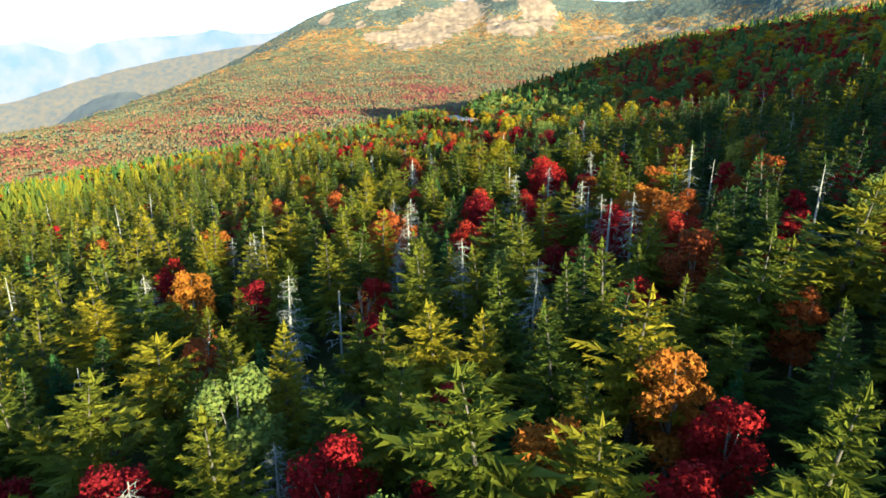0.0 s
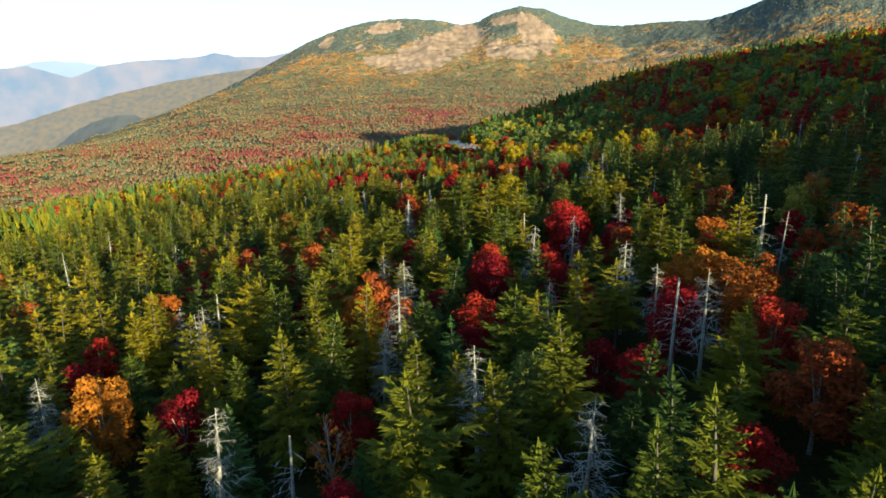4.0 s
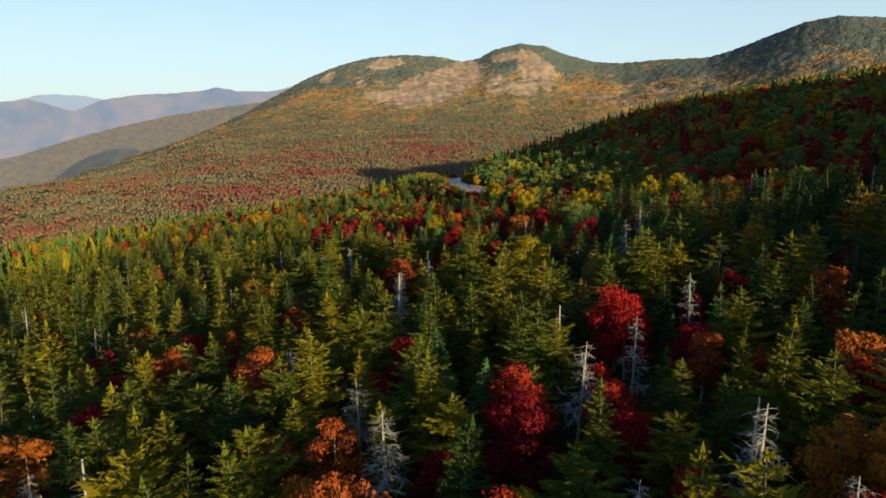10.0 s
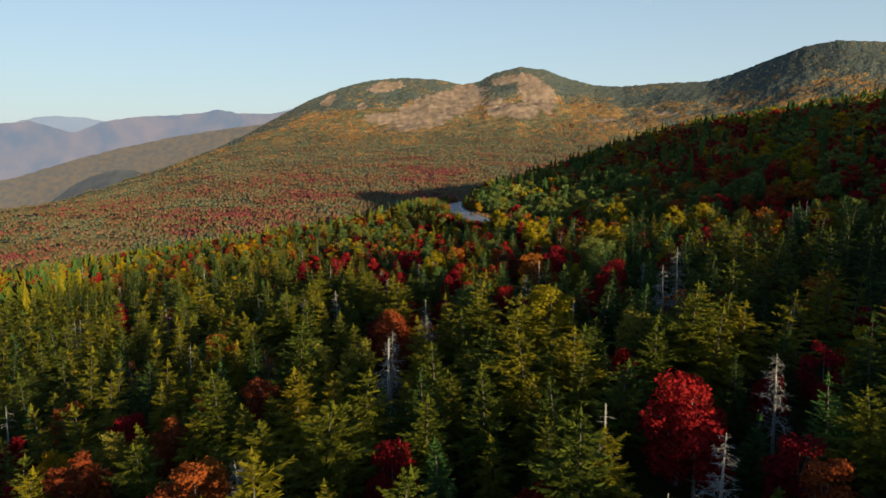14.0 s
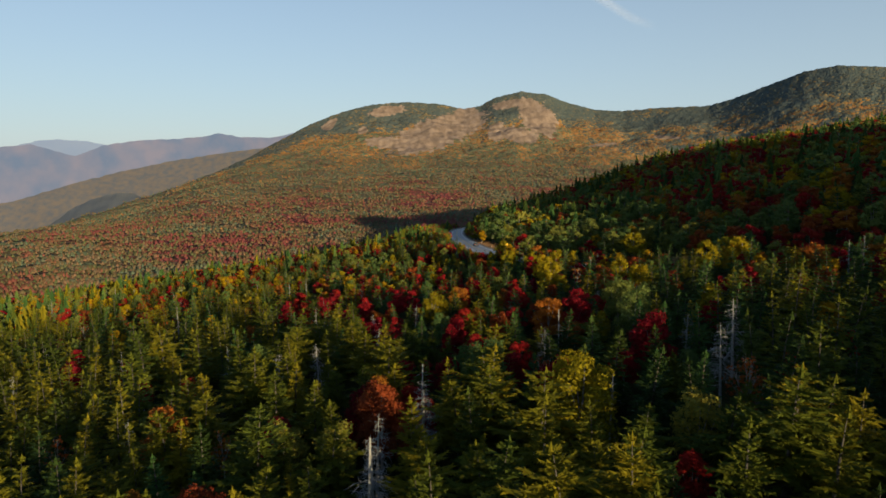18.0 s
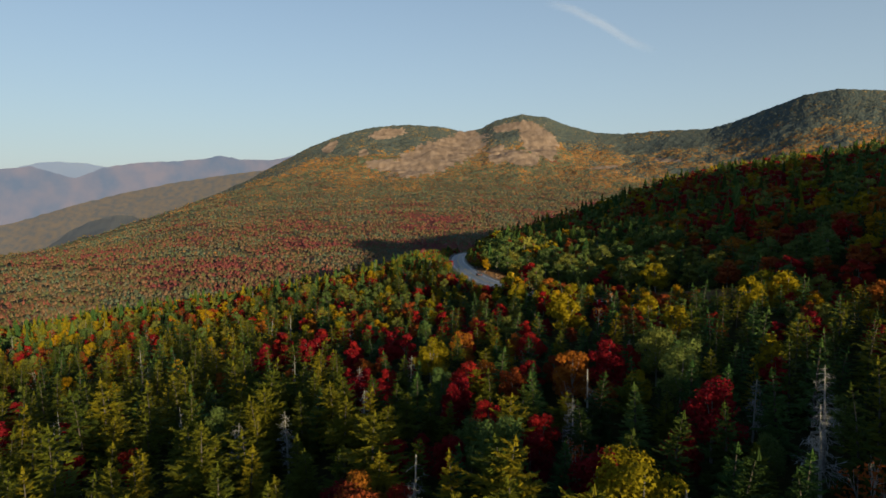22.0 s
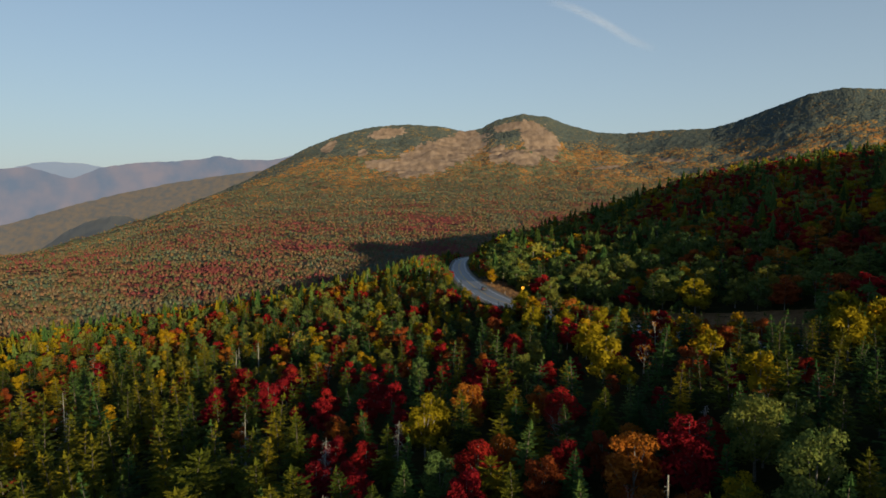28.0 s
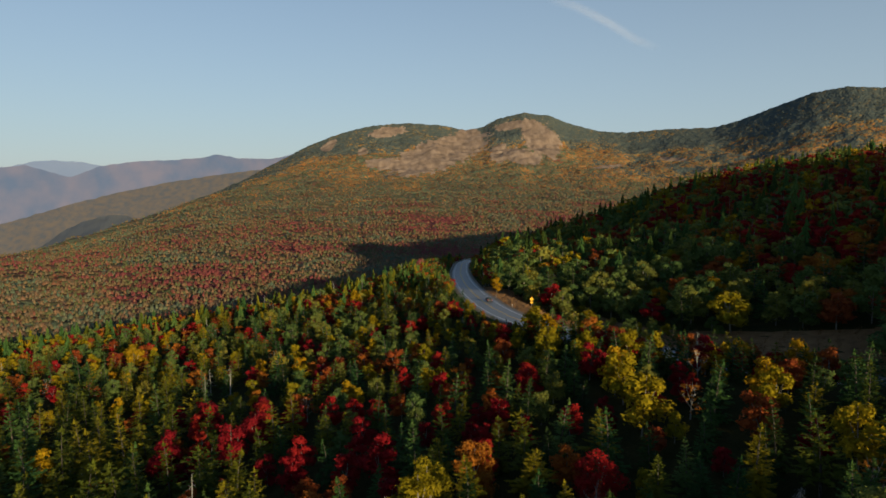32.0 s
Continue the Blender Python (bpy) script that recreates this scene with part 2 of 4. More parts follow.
# forest tones with haze painted in: greens and conifers made paler and bluer
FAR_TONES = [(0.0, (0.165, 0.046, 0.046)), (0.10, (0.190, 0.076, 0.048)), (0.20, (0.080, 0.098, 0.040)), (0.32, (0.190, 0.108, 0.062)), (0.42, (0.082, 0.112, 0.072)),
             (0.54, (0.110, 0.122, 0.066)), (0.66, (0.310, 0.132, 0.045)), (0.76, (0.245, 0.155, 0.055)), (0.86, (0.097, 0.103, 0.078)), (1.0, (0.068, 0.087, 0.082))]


def mountain_forest():
    m, n, l, b = shader("autumn_forest_far", 0.9)
    pos = n.new("ShaderNodeTexCoord").outputs["Object"]
    flat = n.new("ShaderNodeVectorMath")
    flat.operation = "MULTIPLY"
    l.new(pos, flat.inputs[0])
    flat.inputs[1].default_value = (1, 1, 0.5)
    cell = n.new("ShaderNodeTexVoronoi")
    cell.inputs["Scale"].default_value = 0.085
    l.new(flat.outputs[0], cell.inputs["Vector"])
    sep = n.new("ShaderNodeSeparateColor")
    l.new(cell.outputs["Color"], sep.inputs[0])
    att = n.new("ShaderNodeAttribute")
    att.attribute_name = "tone"
    big = noise_node(n, l, 0.004, 5)
    sh = math_node(n, l, "ADD", att.outputs["Fac"], math_node(n, l, "MULTIPLY", math_node(n, l, "SUBTRACT", big.outputs[0], 0.5), 0.35))
    f = math_node(n, l, "ADD", sh, math_node(n, l, "MULTIPLY", math_node(n, l, "SUBTRACT", sep.outputs[0], 0.5), 0.36))
    r = ramp(n, FAR_TONES)
    l.new(f, r.inputs[0])
    rock = n.new("ShaderNodeAttribute")
    rock.attribute_name = "rock"
    streak = n.new("ShaderNodeVectorMath")
    streak.operation = "MULTIPLY"
    streak.inputs[1].default_value = (1, 0.3, 0.55)
    l.new(pos, streak.inputs[0])
    rn = noise_node(n, l, 0.035, 8)
    l.new(streak.outputs[0], rn.inputs["Vector"])
    rr = ramp(n, [(0.34, (0.15, 0.115, 0.090)), (0.5, (0.215, 0.160, 0.120)), (0.66, (0.275, 0.210, 0.160))])
    l.new(rn.outputs[0], rr.inputs[0])
    rf = math_node(n, l, "ADD", rock.outputs["Fac"], math_node(n, l, "MULTIPLY", math_node(n, l, "SUBTRACT", rn.outputs[0], 0.5), 1.0))
    gate = ramp(n, [(0.49, (0, 0, 0)), (0.53, (1, 1, 1))])
    l.new(rf, gate.inputs[0])
    l.new(mix(n, l, gate.outputs[0], r.outputs[0], rr.outputs[0]), b.inputs["Base Color"])
    bump = n.new("ShaderNodeBump")
    bump.inputs["Strength"].default_value, bump.inputs["Distance"].default_value = 0.7, 5.0
    bump.invert = True
    hgt = mix(n, l, gate.outputs[0], cell.outputs["Distance"], math_node(n, l, "MULTIPLY", rn.outputs[0], 0.35))
    l.new(hgt, bump.inputs["Height"])
    l.new(bump.outputs[0], b.inputs["Normal"])
    return m


FAR_FOREST = mountain_forest()
az = np.concatenate([np.linspace(-np.pi, -0.75, 50), np.linspace(-0.74, 0.74, 620), np.linspace(0.75, np.pi, 50)])
rr_ = np.concatenate([np.linspace(400, 1000, 24), np.linspace(1020, 2800, 50), np.linspace(2820, 4330, 130)])
AZ, RR = np.meshgrid(az, rr_)
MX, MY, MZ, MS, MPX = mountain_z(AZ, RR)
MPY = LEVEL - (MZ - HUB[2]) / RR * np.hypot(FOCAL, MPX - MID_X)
mountain = tagged(grid_mesh("mountain", MX, MY, MZ, FAR_FOREST), "granite-faced mountain covered in red, orange and dark green forest", "mountain", kind="structure")
# bare granite slabs below the two tops; broadleaf below, conifers above
span = np.tan(AZ)


# bare slabs: bearing, height, half length, half thickness, tilt
CLIFFS = [(769, 276, 92, 27, -18), (679, 238, 32, 9, -8), (682, 294, 42, 10, 3), (577, 262, 16, 7, -35), (636, 272, 9, 6, -20), (815, 246, 26, 16, -25),
          (901, 225, 38, 7, -12), (947, 250, 42, 25, 42), (916, 280, 36, 13, 10), (876, 274, 17, 17, 20), (1068, 297, 24, 3, -5), (1180, 284, 26, 3, 4)]


def cliff_field(px, py):
    out = np.zeros(np.shape(px))
    for cx, cy, a, b, turn in CLIFFS:
        c, q = math.cos(radians(turn)), math.sin(radians(turn))
        u, v = (px - cx) * c + (py - cy) * q, (py - cy) * c - (px - cx) * q
        out = np.maximum(out, np.clip(1.5 - np.hypot(u / a, v / b), 0, 1))
    return out


def zone_tone(x, y, z, s, span):
    """Maples on the valley floor, birches up the flank, conifers on top, darker conifer tones to the right."""
    px, py = view(x, y, z)
    gold = np.exp(-((px - 655) / 120) ** 2 - ((py - 312) / 24) ** 2) + np.exp(-((px - 850) / 30) ** 2 - ((py - 285) / 22) ** 2) + 0.7 * np.exp(-((px - 960) / 60) ** 2 - ((py - 312) / 14) ** 2)
    top = smooth((s - 0.80 + 0.04 * fbm(x, y, 500)) / 0.10) * (1 - 0.85 * np.clip(gold, 0, 1))
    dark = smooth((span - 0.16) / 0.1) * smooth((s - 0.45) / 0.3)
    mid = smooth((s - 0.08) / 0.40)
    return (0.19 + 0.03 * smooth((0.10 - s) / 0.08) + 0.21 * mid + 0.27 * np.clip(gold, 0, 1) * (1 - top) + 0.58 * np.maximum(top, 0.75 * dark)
            + (0.15 * fbm(x, y, 330, 3) + 0.11 * fbm(x, y, 75, 3) + 0.07 * fbm(x, y, 31, 2)) * (1 - top))


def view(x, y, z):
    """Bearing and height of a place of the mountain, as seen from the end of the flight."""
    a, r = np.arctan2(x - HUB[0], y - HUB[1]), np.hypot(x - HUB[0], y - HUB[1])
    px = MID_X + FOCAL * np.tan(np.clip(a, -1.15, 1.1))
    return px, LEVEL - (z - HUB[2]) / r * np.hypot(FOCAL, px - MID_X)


cliffs = cliff_field(MPX, MPY) * (MS > 0.55) * (MS < 1.02)
rock = np.clip(cliffs + 0.13 * fbm(MX, MZ * 3 + MY, 90) * (cliffs > 0), 0, 1)
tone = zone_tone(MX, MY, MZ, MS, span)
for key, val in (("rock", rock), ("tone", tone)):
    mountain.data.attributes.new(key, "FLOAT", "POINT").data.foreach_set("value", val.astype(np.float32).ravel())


def far_trees(count, seed=11):
    """Single crowns standing on the valley floor and the lower flanks, too many to count."""
    g = np.random.RandomState(seed)
    a = g.uniform(-0.98, 0.72, count)
    r = 300 * np.exp(g.uniform(0, 1, count) ** 0.85 * math.log(3900 / 300))
    x, y, z, sv, px = mountain_z(a, r)
    z = np.maximum(z, land(x, y))
    keep = (sv < 0.97) & ((r > 560) | (y > 600 + 0.6 * np.minimum(x, 0)) & (x < -15))
    a, r, x, y, z, sv = a[keep], r[keep], x[keep], y[keep], z[keep], sv[keep]
    tn = np.tan(a)
    keep = (cliff_field(*view(x, y, z)) < 0.25) | (sv < 0.55)
    x, y, z, sv, tn, r = x[keep], y[keep], z[keep], sv[keep], tn[keep], r[keep]
    n = len(x)
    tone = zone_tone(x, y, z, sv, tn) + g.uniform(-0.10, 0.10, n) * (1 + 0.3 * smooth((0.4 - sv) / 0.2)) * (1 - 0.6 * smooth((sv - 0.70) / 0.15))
    size = g.uniform(0.35, 1.45, n) * (1.5 + r * 0.0007)
    slim = g.uniform(0.42, 1.05, n)
    k = np.arange(5) * 2 * math.pi / 5
    ring = np.stack([np.cos(k), np.sin(k)], -1)
    V = np.empty((n, 6, 3))
    V[:, :5, 0] = x[:, None] + ring[None, :, 0] * (size * slim)[:, None] * g.uniform(0.8, 1.2, (n, 5))
    V[:, :5, 1] = y[:, None] + ring[None, :, 1] * (size * slim)[:, None]
    V[:, :5, 2] = (z + size * 0.55)[:, None] + g.uniform(-0.5, 0.5, (n, 5))
    V[:, 5] = np.stack([x, y, z + size * (2.6 - 1.0 * slim)], -1)
    F = np.array([(i, (i + 1) % 5, 5) for i in range(5)])
    return V.reshape(-1, 3), (F[None] + 6 * np.arange(n)[:, None, None]).reshape(-1, 3), np.repeat(tone, 6)


# ridge material: distance haze is painted into the two base colours
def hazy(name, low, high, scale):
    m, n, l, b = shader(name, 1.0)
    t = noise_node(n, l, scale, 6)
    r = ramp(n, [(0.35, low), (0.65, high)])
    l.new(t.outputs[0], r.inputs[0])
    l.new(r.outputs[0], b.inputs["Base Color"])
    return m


def crowns_far():
    m, n, l, b = shader("autumn_crowns_far", 0.9)
    att = n.new("ShaderNodeAttribute")
    att.attribute_name = "tone"
    r = ramp(n, FAR_TONES)
    l.new(att.outputs["Fac"], r.inputs[0])
    l.new(r.outputs[0], b.inputs["Base Color"])
    return m


fv, ff, ft = far_trees(110000)
tagged(new("mountain_woods", tri_mesh("mountain_woods", fv, ff, [crowns_far()], None, ft)), "distant autumn forest of red, orange, gold and green crowns on the mountain", "woods", kind="stuff")


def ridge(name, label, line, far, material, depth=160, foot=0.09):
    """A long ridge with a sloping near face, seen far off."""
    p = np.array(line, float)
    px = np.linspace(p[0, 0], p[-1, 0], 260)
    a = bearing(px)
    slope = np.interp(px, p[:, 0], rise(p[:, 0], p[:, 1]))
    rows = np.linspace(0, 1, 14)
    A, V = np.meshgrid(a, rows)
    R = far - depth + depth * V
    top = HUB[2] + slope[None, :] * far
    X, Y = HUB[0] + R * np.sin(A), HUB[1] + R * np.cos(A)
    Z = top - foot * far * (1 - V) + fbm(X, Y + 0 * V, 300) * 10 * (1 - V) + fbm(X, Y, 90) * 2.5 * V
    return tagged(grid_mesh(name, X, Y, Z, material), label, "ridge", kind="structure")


ridge("ridge_middle", "forested ridge, haze mixed into its orange and green", [(-500, 430), (-100, 415), (0, 399), (100, 370), (200, 345), (300, 325), (400, 310), (470, 302), (560, 296), (640, 300)],
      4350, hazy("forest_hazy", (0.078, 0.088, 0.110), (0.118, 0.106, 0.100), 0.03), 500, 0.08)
# the spur's bluish shadow is painted into its colour as well
ridge("ridge_spur", "low wooded spur, shade and haze put into its colour", [(20, 462), (60, 440), (110, 408), (150, 392), (185, 384), (215, 385), (250, 398), (290, 420)],
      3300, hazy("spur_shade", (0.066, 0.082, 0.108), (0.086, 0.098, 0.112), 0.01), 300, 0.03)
ridge("ridge_far", "far mountain ridge, blue haze put into its colour", [(-500, 318), (-100, 305), (0, 301), (40, 296), (120, 318), (170, 299), (230, 290), (300, 287), (350, 284), (380, 277), (420, 284), (470, 285), (520, 278), (640, 285)],
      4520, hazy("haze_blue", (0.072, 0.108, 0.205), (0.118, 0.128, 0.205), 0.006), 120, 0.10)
ridge("ridge_farthest", "distant mountains on the horizon, pale blue haze in their colour", [(-500, 312), (0, 303), (50, 291), (90, 288), (140, 291), (200, 301), (420, 305), (470, 290), (510, 276), (640, 280)],
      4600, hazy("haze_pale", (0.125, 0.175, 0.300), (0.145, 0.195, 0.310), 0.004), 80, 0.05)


def cirrus():
    """A thin streak of ice cloud high over the saddle."""
    m, n, l, b = shader("ice_cloud", 1.0)
    b.inputs["Base Color"].default_value = (0.9, 0.9, 0.92, 1)
    uv = n.new("ShaderNodeUVMap").outputs[0]
    sep = n.new("ShaderNodeSeparateXYZ")
    l.new(uv, sep.inputs[0])
    t = n.new("ShaderNodeTexNoise")
    t.inputs["Scale"].default_value, t.inputs["Detail"].default_value = 3.0, 6
    st = n.new("ShaderNodeVectorMath")
    st.operation = "MULTIPLY"
    st.inputs[1].default_value = (1.5, 6.0, 1)
    l.new(uv, st.inputs[0])
    l.new(st.outputs[0], t.inputs["Vector"])

    def hump(v):
        return math_node(n, l, "MULTIPLY", math_node(n, l, "MULTIPLY", v, math_node(n, l, "SUBTRACT", 1.0, v)), 4.0)
    across, length = hump(sep.outputs[1]), hump(sep.outputs[0])
    a = math_node(n, l, "MULTIPLY", math_node(n, l, "POWER", across, 2.0), length)
    a = math_node(n, l, "MULTIPLY", a, math_node(n, l, "MULTIPLY", t.outputs[0], 0.34))
    tr, tl, add, mx = n.new("ShaderNodeBsdfTransparent"), n.new("ShaderNodeBsdfTranslucent"), n.new("ShaderNodeMixShader"), n.new("ShaderNodeMixShader")
    tl.inputs[0].default_value = (0.9, 0.9, 0.92, 1)
    l.new(b.outputs[0], add.inputs[1])
    l.new(tl.outputs[0], add.inputs[2])
    l.new(a, mx.inputs[0])
    l.new(tr.outputs[0], mx.inputs[1])
    l.new(add.outputs[0], mx.inputs[2])
    l.new(mx.outputs[0], n["Material Output"].inputs[0])
    px = np.linspace(955, 1150, 24)
    py = np.interp(px, [955, 1000, 1060, 1105, 1150], [12, 24, 52, 80, 96])
    bm = bmesh.new()
    lay = bm.loops.layers.uv.new("UVMap")
    rows = []
    for x, y in zip(px, py):
        rows.append([bm.verts.new((HUB[0] + 4550 * math.sin(bearing(x + 6 * k)), HUB[1] + 4550 * math.cos(bearing(x + 6 * k)), HUB[2] + 4550 * float(rise(x + 6 * k, y - 9 * k)))) for k in (1, -1)])
    for i in range(len(rows) - 1):
        f = bm.faces.new((rows[i][0], rows[i + 1][0], rows[i + 1][1], rows[i][1]))
        for lp, (u, v) in zip(f.loops, ((i, 0), (i + 1, 0), (i + 1, 1), (i, 1))):
            lp[lay].uv = (u / (len(rows) - 1), v)
    me = bpy.data.meshes.new("cirrus_cloud")
    bm.to_mesh(me)
    bm.free()
    me.materials.append(m)
    return tagged(new("cirrus_cloud", me), "thin white streak of high cloud in the sky", "cloud", kind="structure")


cirrus()


# ---- road ----
def asphalt():
    m, n, l, b = shader("asphalt", 0.5)
    a, c = noise_node(n, l, 0.6, 5), noise_node(n, l, 25, 3)
    r = ramp(n, [(0.3, (0.115, 0.130, 0.150)), (0.7, (0.175, 0.190, 0.210))])
    l.new(mix(n, l, 0.4, a.outputs[0], c.outputs[0]), r.inputs[0])
    l.new(r.outputs[0], b.inputs["Base Color"])
    return m


def paint(name, c):
    m, n, l, b = shader(name, 0.6)
    t = noise_node(n, l, 3, 5)
    l.new(mix(n, l, math_node(n, l, "MULTIPLY", t.outputs[0], 0.4), c, (0.2, 0.2, 0.2)), b.inputs["Base Color"])
    return m


def strip(name, off, half, lift, material, lo=0, hi=None, thick=0.0):
    line, turn = ROAD[lo:hi], ROAD_TURN[lo:hi]
    side = np.stack([turn[:, 1], -turn[:, 0]], -1)
    bm = bmesh.new()
    last = None
    for p, s in zip(line, side):
        row = []
        for k, z in ((-half, -thick), (-half, 0), (half, 0), (half, -thick)) if thick else ((-half, 0), (half, 0)):
            q = p + s * (off + k)
            row.append(bm.verts.new((q[0], q[1], float(road_z(p[1])) + lift + z)))
        if last:
            for a in range(len(row) - 1):
                bm.faces.new((last[a], last[a + 1], row[a + 1], row[a]))
        last = row
    me = bpy.data.meshes.new(name)
    bm.to_mesh(me)
    bm.free()
    me.materials.append(material)
    return new(name, me)


ASPHALT, WHITE, YELLOW_PAINT = asphalt(), paint("white_road_paint", (0.75, 0.75, 0.75)), paint("yellow_road_paint", (0.65, 0.42, 0.05))
road = tagged(strip("road", 0, 4.9, 0, ASPHALT, thick=0.4), "grey two-lane asphalt road curving round the hillside", "road", kind="structure")
for off in (-3.7, 3.7):
    strip("edge_line", off, 0.11, 0.012, WHITE).parent = road
for off in (-0.2, 0.2):
    strip("centre_line", off, 0.09, 0.012, YELLOW_PAINT).parent = road


def along(y, off):
    """Place beside the road's middle line, and the road's heading there."""
    k = int(np.argmin(np.abs(ROAD[:, 1] - y)))
    d = ROAD_TURN[k]
    return ROAD[k, 0] + d[1] * off, ROAD[k, 1] - d[0] * off, math.degrees(math.atan2(-d[0], d[1]))


def dry_grass():
    m, n, l, b = shader("dry_grass", 0.95)
    a, c = noise_node(n, l, 0.35, 6), noise_node(n, l, 6.0, 4)
    r = ramp(n, [(0.3, (0.11, 0.07, 0.032)), (0.5, (0.22, 0.12, 0.055)), (0.7, (0.29, 0.18, 0.08))])
    l.new(mix(n, l, 0.45, a.outputs[0], c.outputs[0]), r.inputs[0])
    l.new(r.outputs[0], b.inputs["Base Color"])
    bump = n.new("ShaderNodeBump")
    bump.inputs["Distance"].default_value = 0.3
    l.new(c.outputs[0], bump.inputs["Height"])
    l.new(bump.outputs[0], b.inputs["Normal"])
    return m


def gravel():
    m, n, l, b = shader("roadside_gravel", 0.95)
    t = noise_node(n, l, 4.0, 5)
    r = ramp(n, [(0.3, (0.13, 0.11, 0.09)), (0.7, (0.24, 0.21, 0.17))])
    l.new(t.outputs[0], r.inputs[0])
    l.new(r.outputs[0], b.inputs["Base Color"])
    return m


GRASS = dry_grass()
sel = (ROAD[:, 1] > 318) & (ROAD[:, 1] < 480)
offs = np.linspace(6.2, 38, 30)
side = np.stack([ROAD_TURN[sel][:, 1], -ROAD_TURN[sel][:, 0]], -1)
VX = ROAD[sel][:, 0][:, None] + side[:, 0][:, None] * offs[None]
VY = ROAD[sel][:, 1][:, None] + side[:, 1][:, None] * offs[None]
VZ = ground(VX.ravel(), VY.ravel()).reshape(VX.shape) + 0.10 + 0.12 * fbm(VX, VY, 5, 2)
tagged(grid_mesh("verge", VX, VY, VZ, GRASS), "brown dry grass verge beside the road", "verge", kind="structure")
for off in (-5.6, 5.6):
    tagged(strip("shoulder", off, 0.75, -0.02, gravel(), thick=0.4), "narrow gravel shoulder of the road", "shoulder", kind="structure")
g = np.random.RandomState(3)
tv, tf = [], []
for k in range(2600):
    i = g.randint(0, VX.shape[0] - 1), g.randint(0, VX.shape[1])
    p = np.array([VX[i] + g.uniform(-1, 1), VY[i] + g.uniform(-1, 1), VZ[i] - 0.05])
    for j in range(3):
        a, h = g.uniform(0, 6.28), g.uniform(0.25, 0.7)
        d = np.array([math.cos(a), math.sin(a), 0]) * 0.12
        n = len(tv)
        tv += [p - d, p + d, p + d * g.uniform(-3, 3) + np.array([0, 0, h])]
        tf.append((n, n + 1, n + 2))
tagged(new("grass", tri_mesh("grass", tv, tf, [GRASS])), "tufts of dry brown grass on the verge", "grass", kind="stuff")


def plain(name, c, rough=0.5, metal=0.0):
    m, n, l, b = shader(name, rough)
    t = noise_node(n, l, 5.0, 4)
    l.new(mix(n, l, math_node(n, l, "MULTIPLY", t.outputs[0], 0.35), c, tuple(v * 0.5 for v in c)), b.inputs["Base Color"])
    b.inputs["Metallic"].default_value = metal
    return m


STEEL, SIGN_YELLOW, BLACK = plain("galvanised_steel", (0.5, 0.5, 0.5), 0.5, 0.6), plain("sign_yellow", (0.75, 0.42, 0.01), 0.4), plain("black_rubber", (0.02, 0.02, 0.02), 0.7)
CAR_PAINT, GLASS, TAIL = plain("car_paint_dark", (0.045, 0.05, 0.055), 0.25), plain("car_glass", (0.03, 0.035, 0.04), 0.08), plain("tail_light", (0.4, 0.02, 0.02), 0.3)


def box(bm, x0, x1, y0, y1, z0, z1, bevel=0.0, taper=0.0):
    r = bmesh.ops.create_cube(bm, size=1.0)
    for v in r["verts"]:
        k = 1 - taper if v.co.z > 0 else 1.0
        v.co = ((x0 + x1) / 2 + v.co.x * (x1 - x0) * k, (y0 + y1) / 2 + v.co.y * (y1 - y0) * k, (z0 + z1) / 2 + v.co.z * (z1 - z0))
    if bevel:
        bmesh.ops.bevel(bm, geom=list({e for v in r["verts"] for e in v.link_edges}), offset=bevel, segments=2, affect="EDGES")


def part(name, bm, material, parent, label=""):
    me = bpy.data.meshes.new(name)
    bm.to_mesh(me)
    bm.free()
    me.materials.append(material)
    ob = new(name, me)
    ob.parent = parent
    return tagged(ob, label)


def rod(x, y, z0, z1, r):
    bm = bmesh.new()
    bmesh.ops.create_cone(bm, cap_ends=True, segments=8, radius1=r, radius2=r, depth=z1 - z0, matrix=Matrix.Translation((x, y, (z0 + z1) / 2)))
    return bm


def car(m):
    root = tagged(new("car"), "dark grey car driving on the asphalt road", "car")
    bm = bmesh.new()
    box(bm, -0.9, 0.9, -2.25, 2.25, 0.35, 0.95, 0.12)
    body = part("body", bm, CAR_PAINT, root)
    bm = bmesh.new()
    box(bm, -0.8, 0.8, -1.7, 0.9, 0.93, 1.45, 0.1, 0.18)
    part("cabin", bm, CAR_PAINT, root)
    for name, y0, y1 in (("rear_window", -1.72, -1.5), ("windscreen", 0.72, 0.92)):
        bm = bmesh.new()
        box(bm, -0.68, 0.68, y0, y1, 1.0, 1.36, 0.03, 0.1)
        part(name, bm, GLASS, root)
    for x in (-1, 1):
        bm = bmesh.new()
        box(bm, x * 0.77 - 0.02, x * 0.77 + 0.02, -1.2, 0.5, 1.02, 1.36, 0.01)
        part("side_window", bm, GLASS, root)
        bm = bmesh.new()
        box(bm, x * 0.72 - 0.14, x * 0.72 + 0.14, -2.28, -2.2, 0.68, 0.84, 0.01)
        part("tail_light", bm, TAIL, root)
        for y in (-1.4, 1.4):
            bm = bmesh.new()
            bmesh.ops.create_cone(bm, cap_ends=True, segments=16, radius1=0.33, radius2=0.33, depth=0.22, matrix=Matrix.Translation((x * 0.8, y, 0.33)) @ Matrix.Rotation(math.pi / 2, 4, "Y"))
            part("wheel", bm, BLACK, root)
    root.matrix_basis = m
    return root


cx, cy, ch = along(421, 1.9)
car(pose(cx, cy, float(road_z(cy)) + 0.02, 0, 0, ch) @ pose(0, 0, 0, -3))


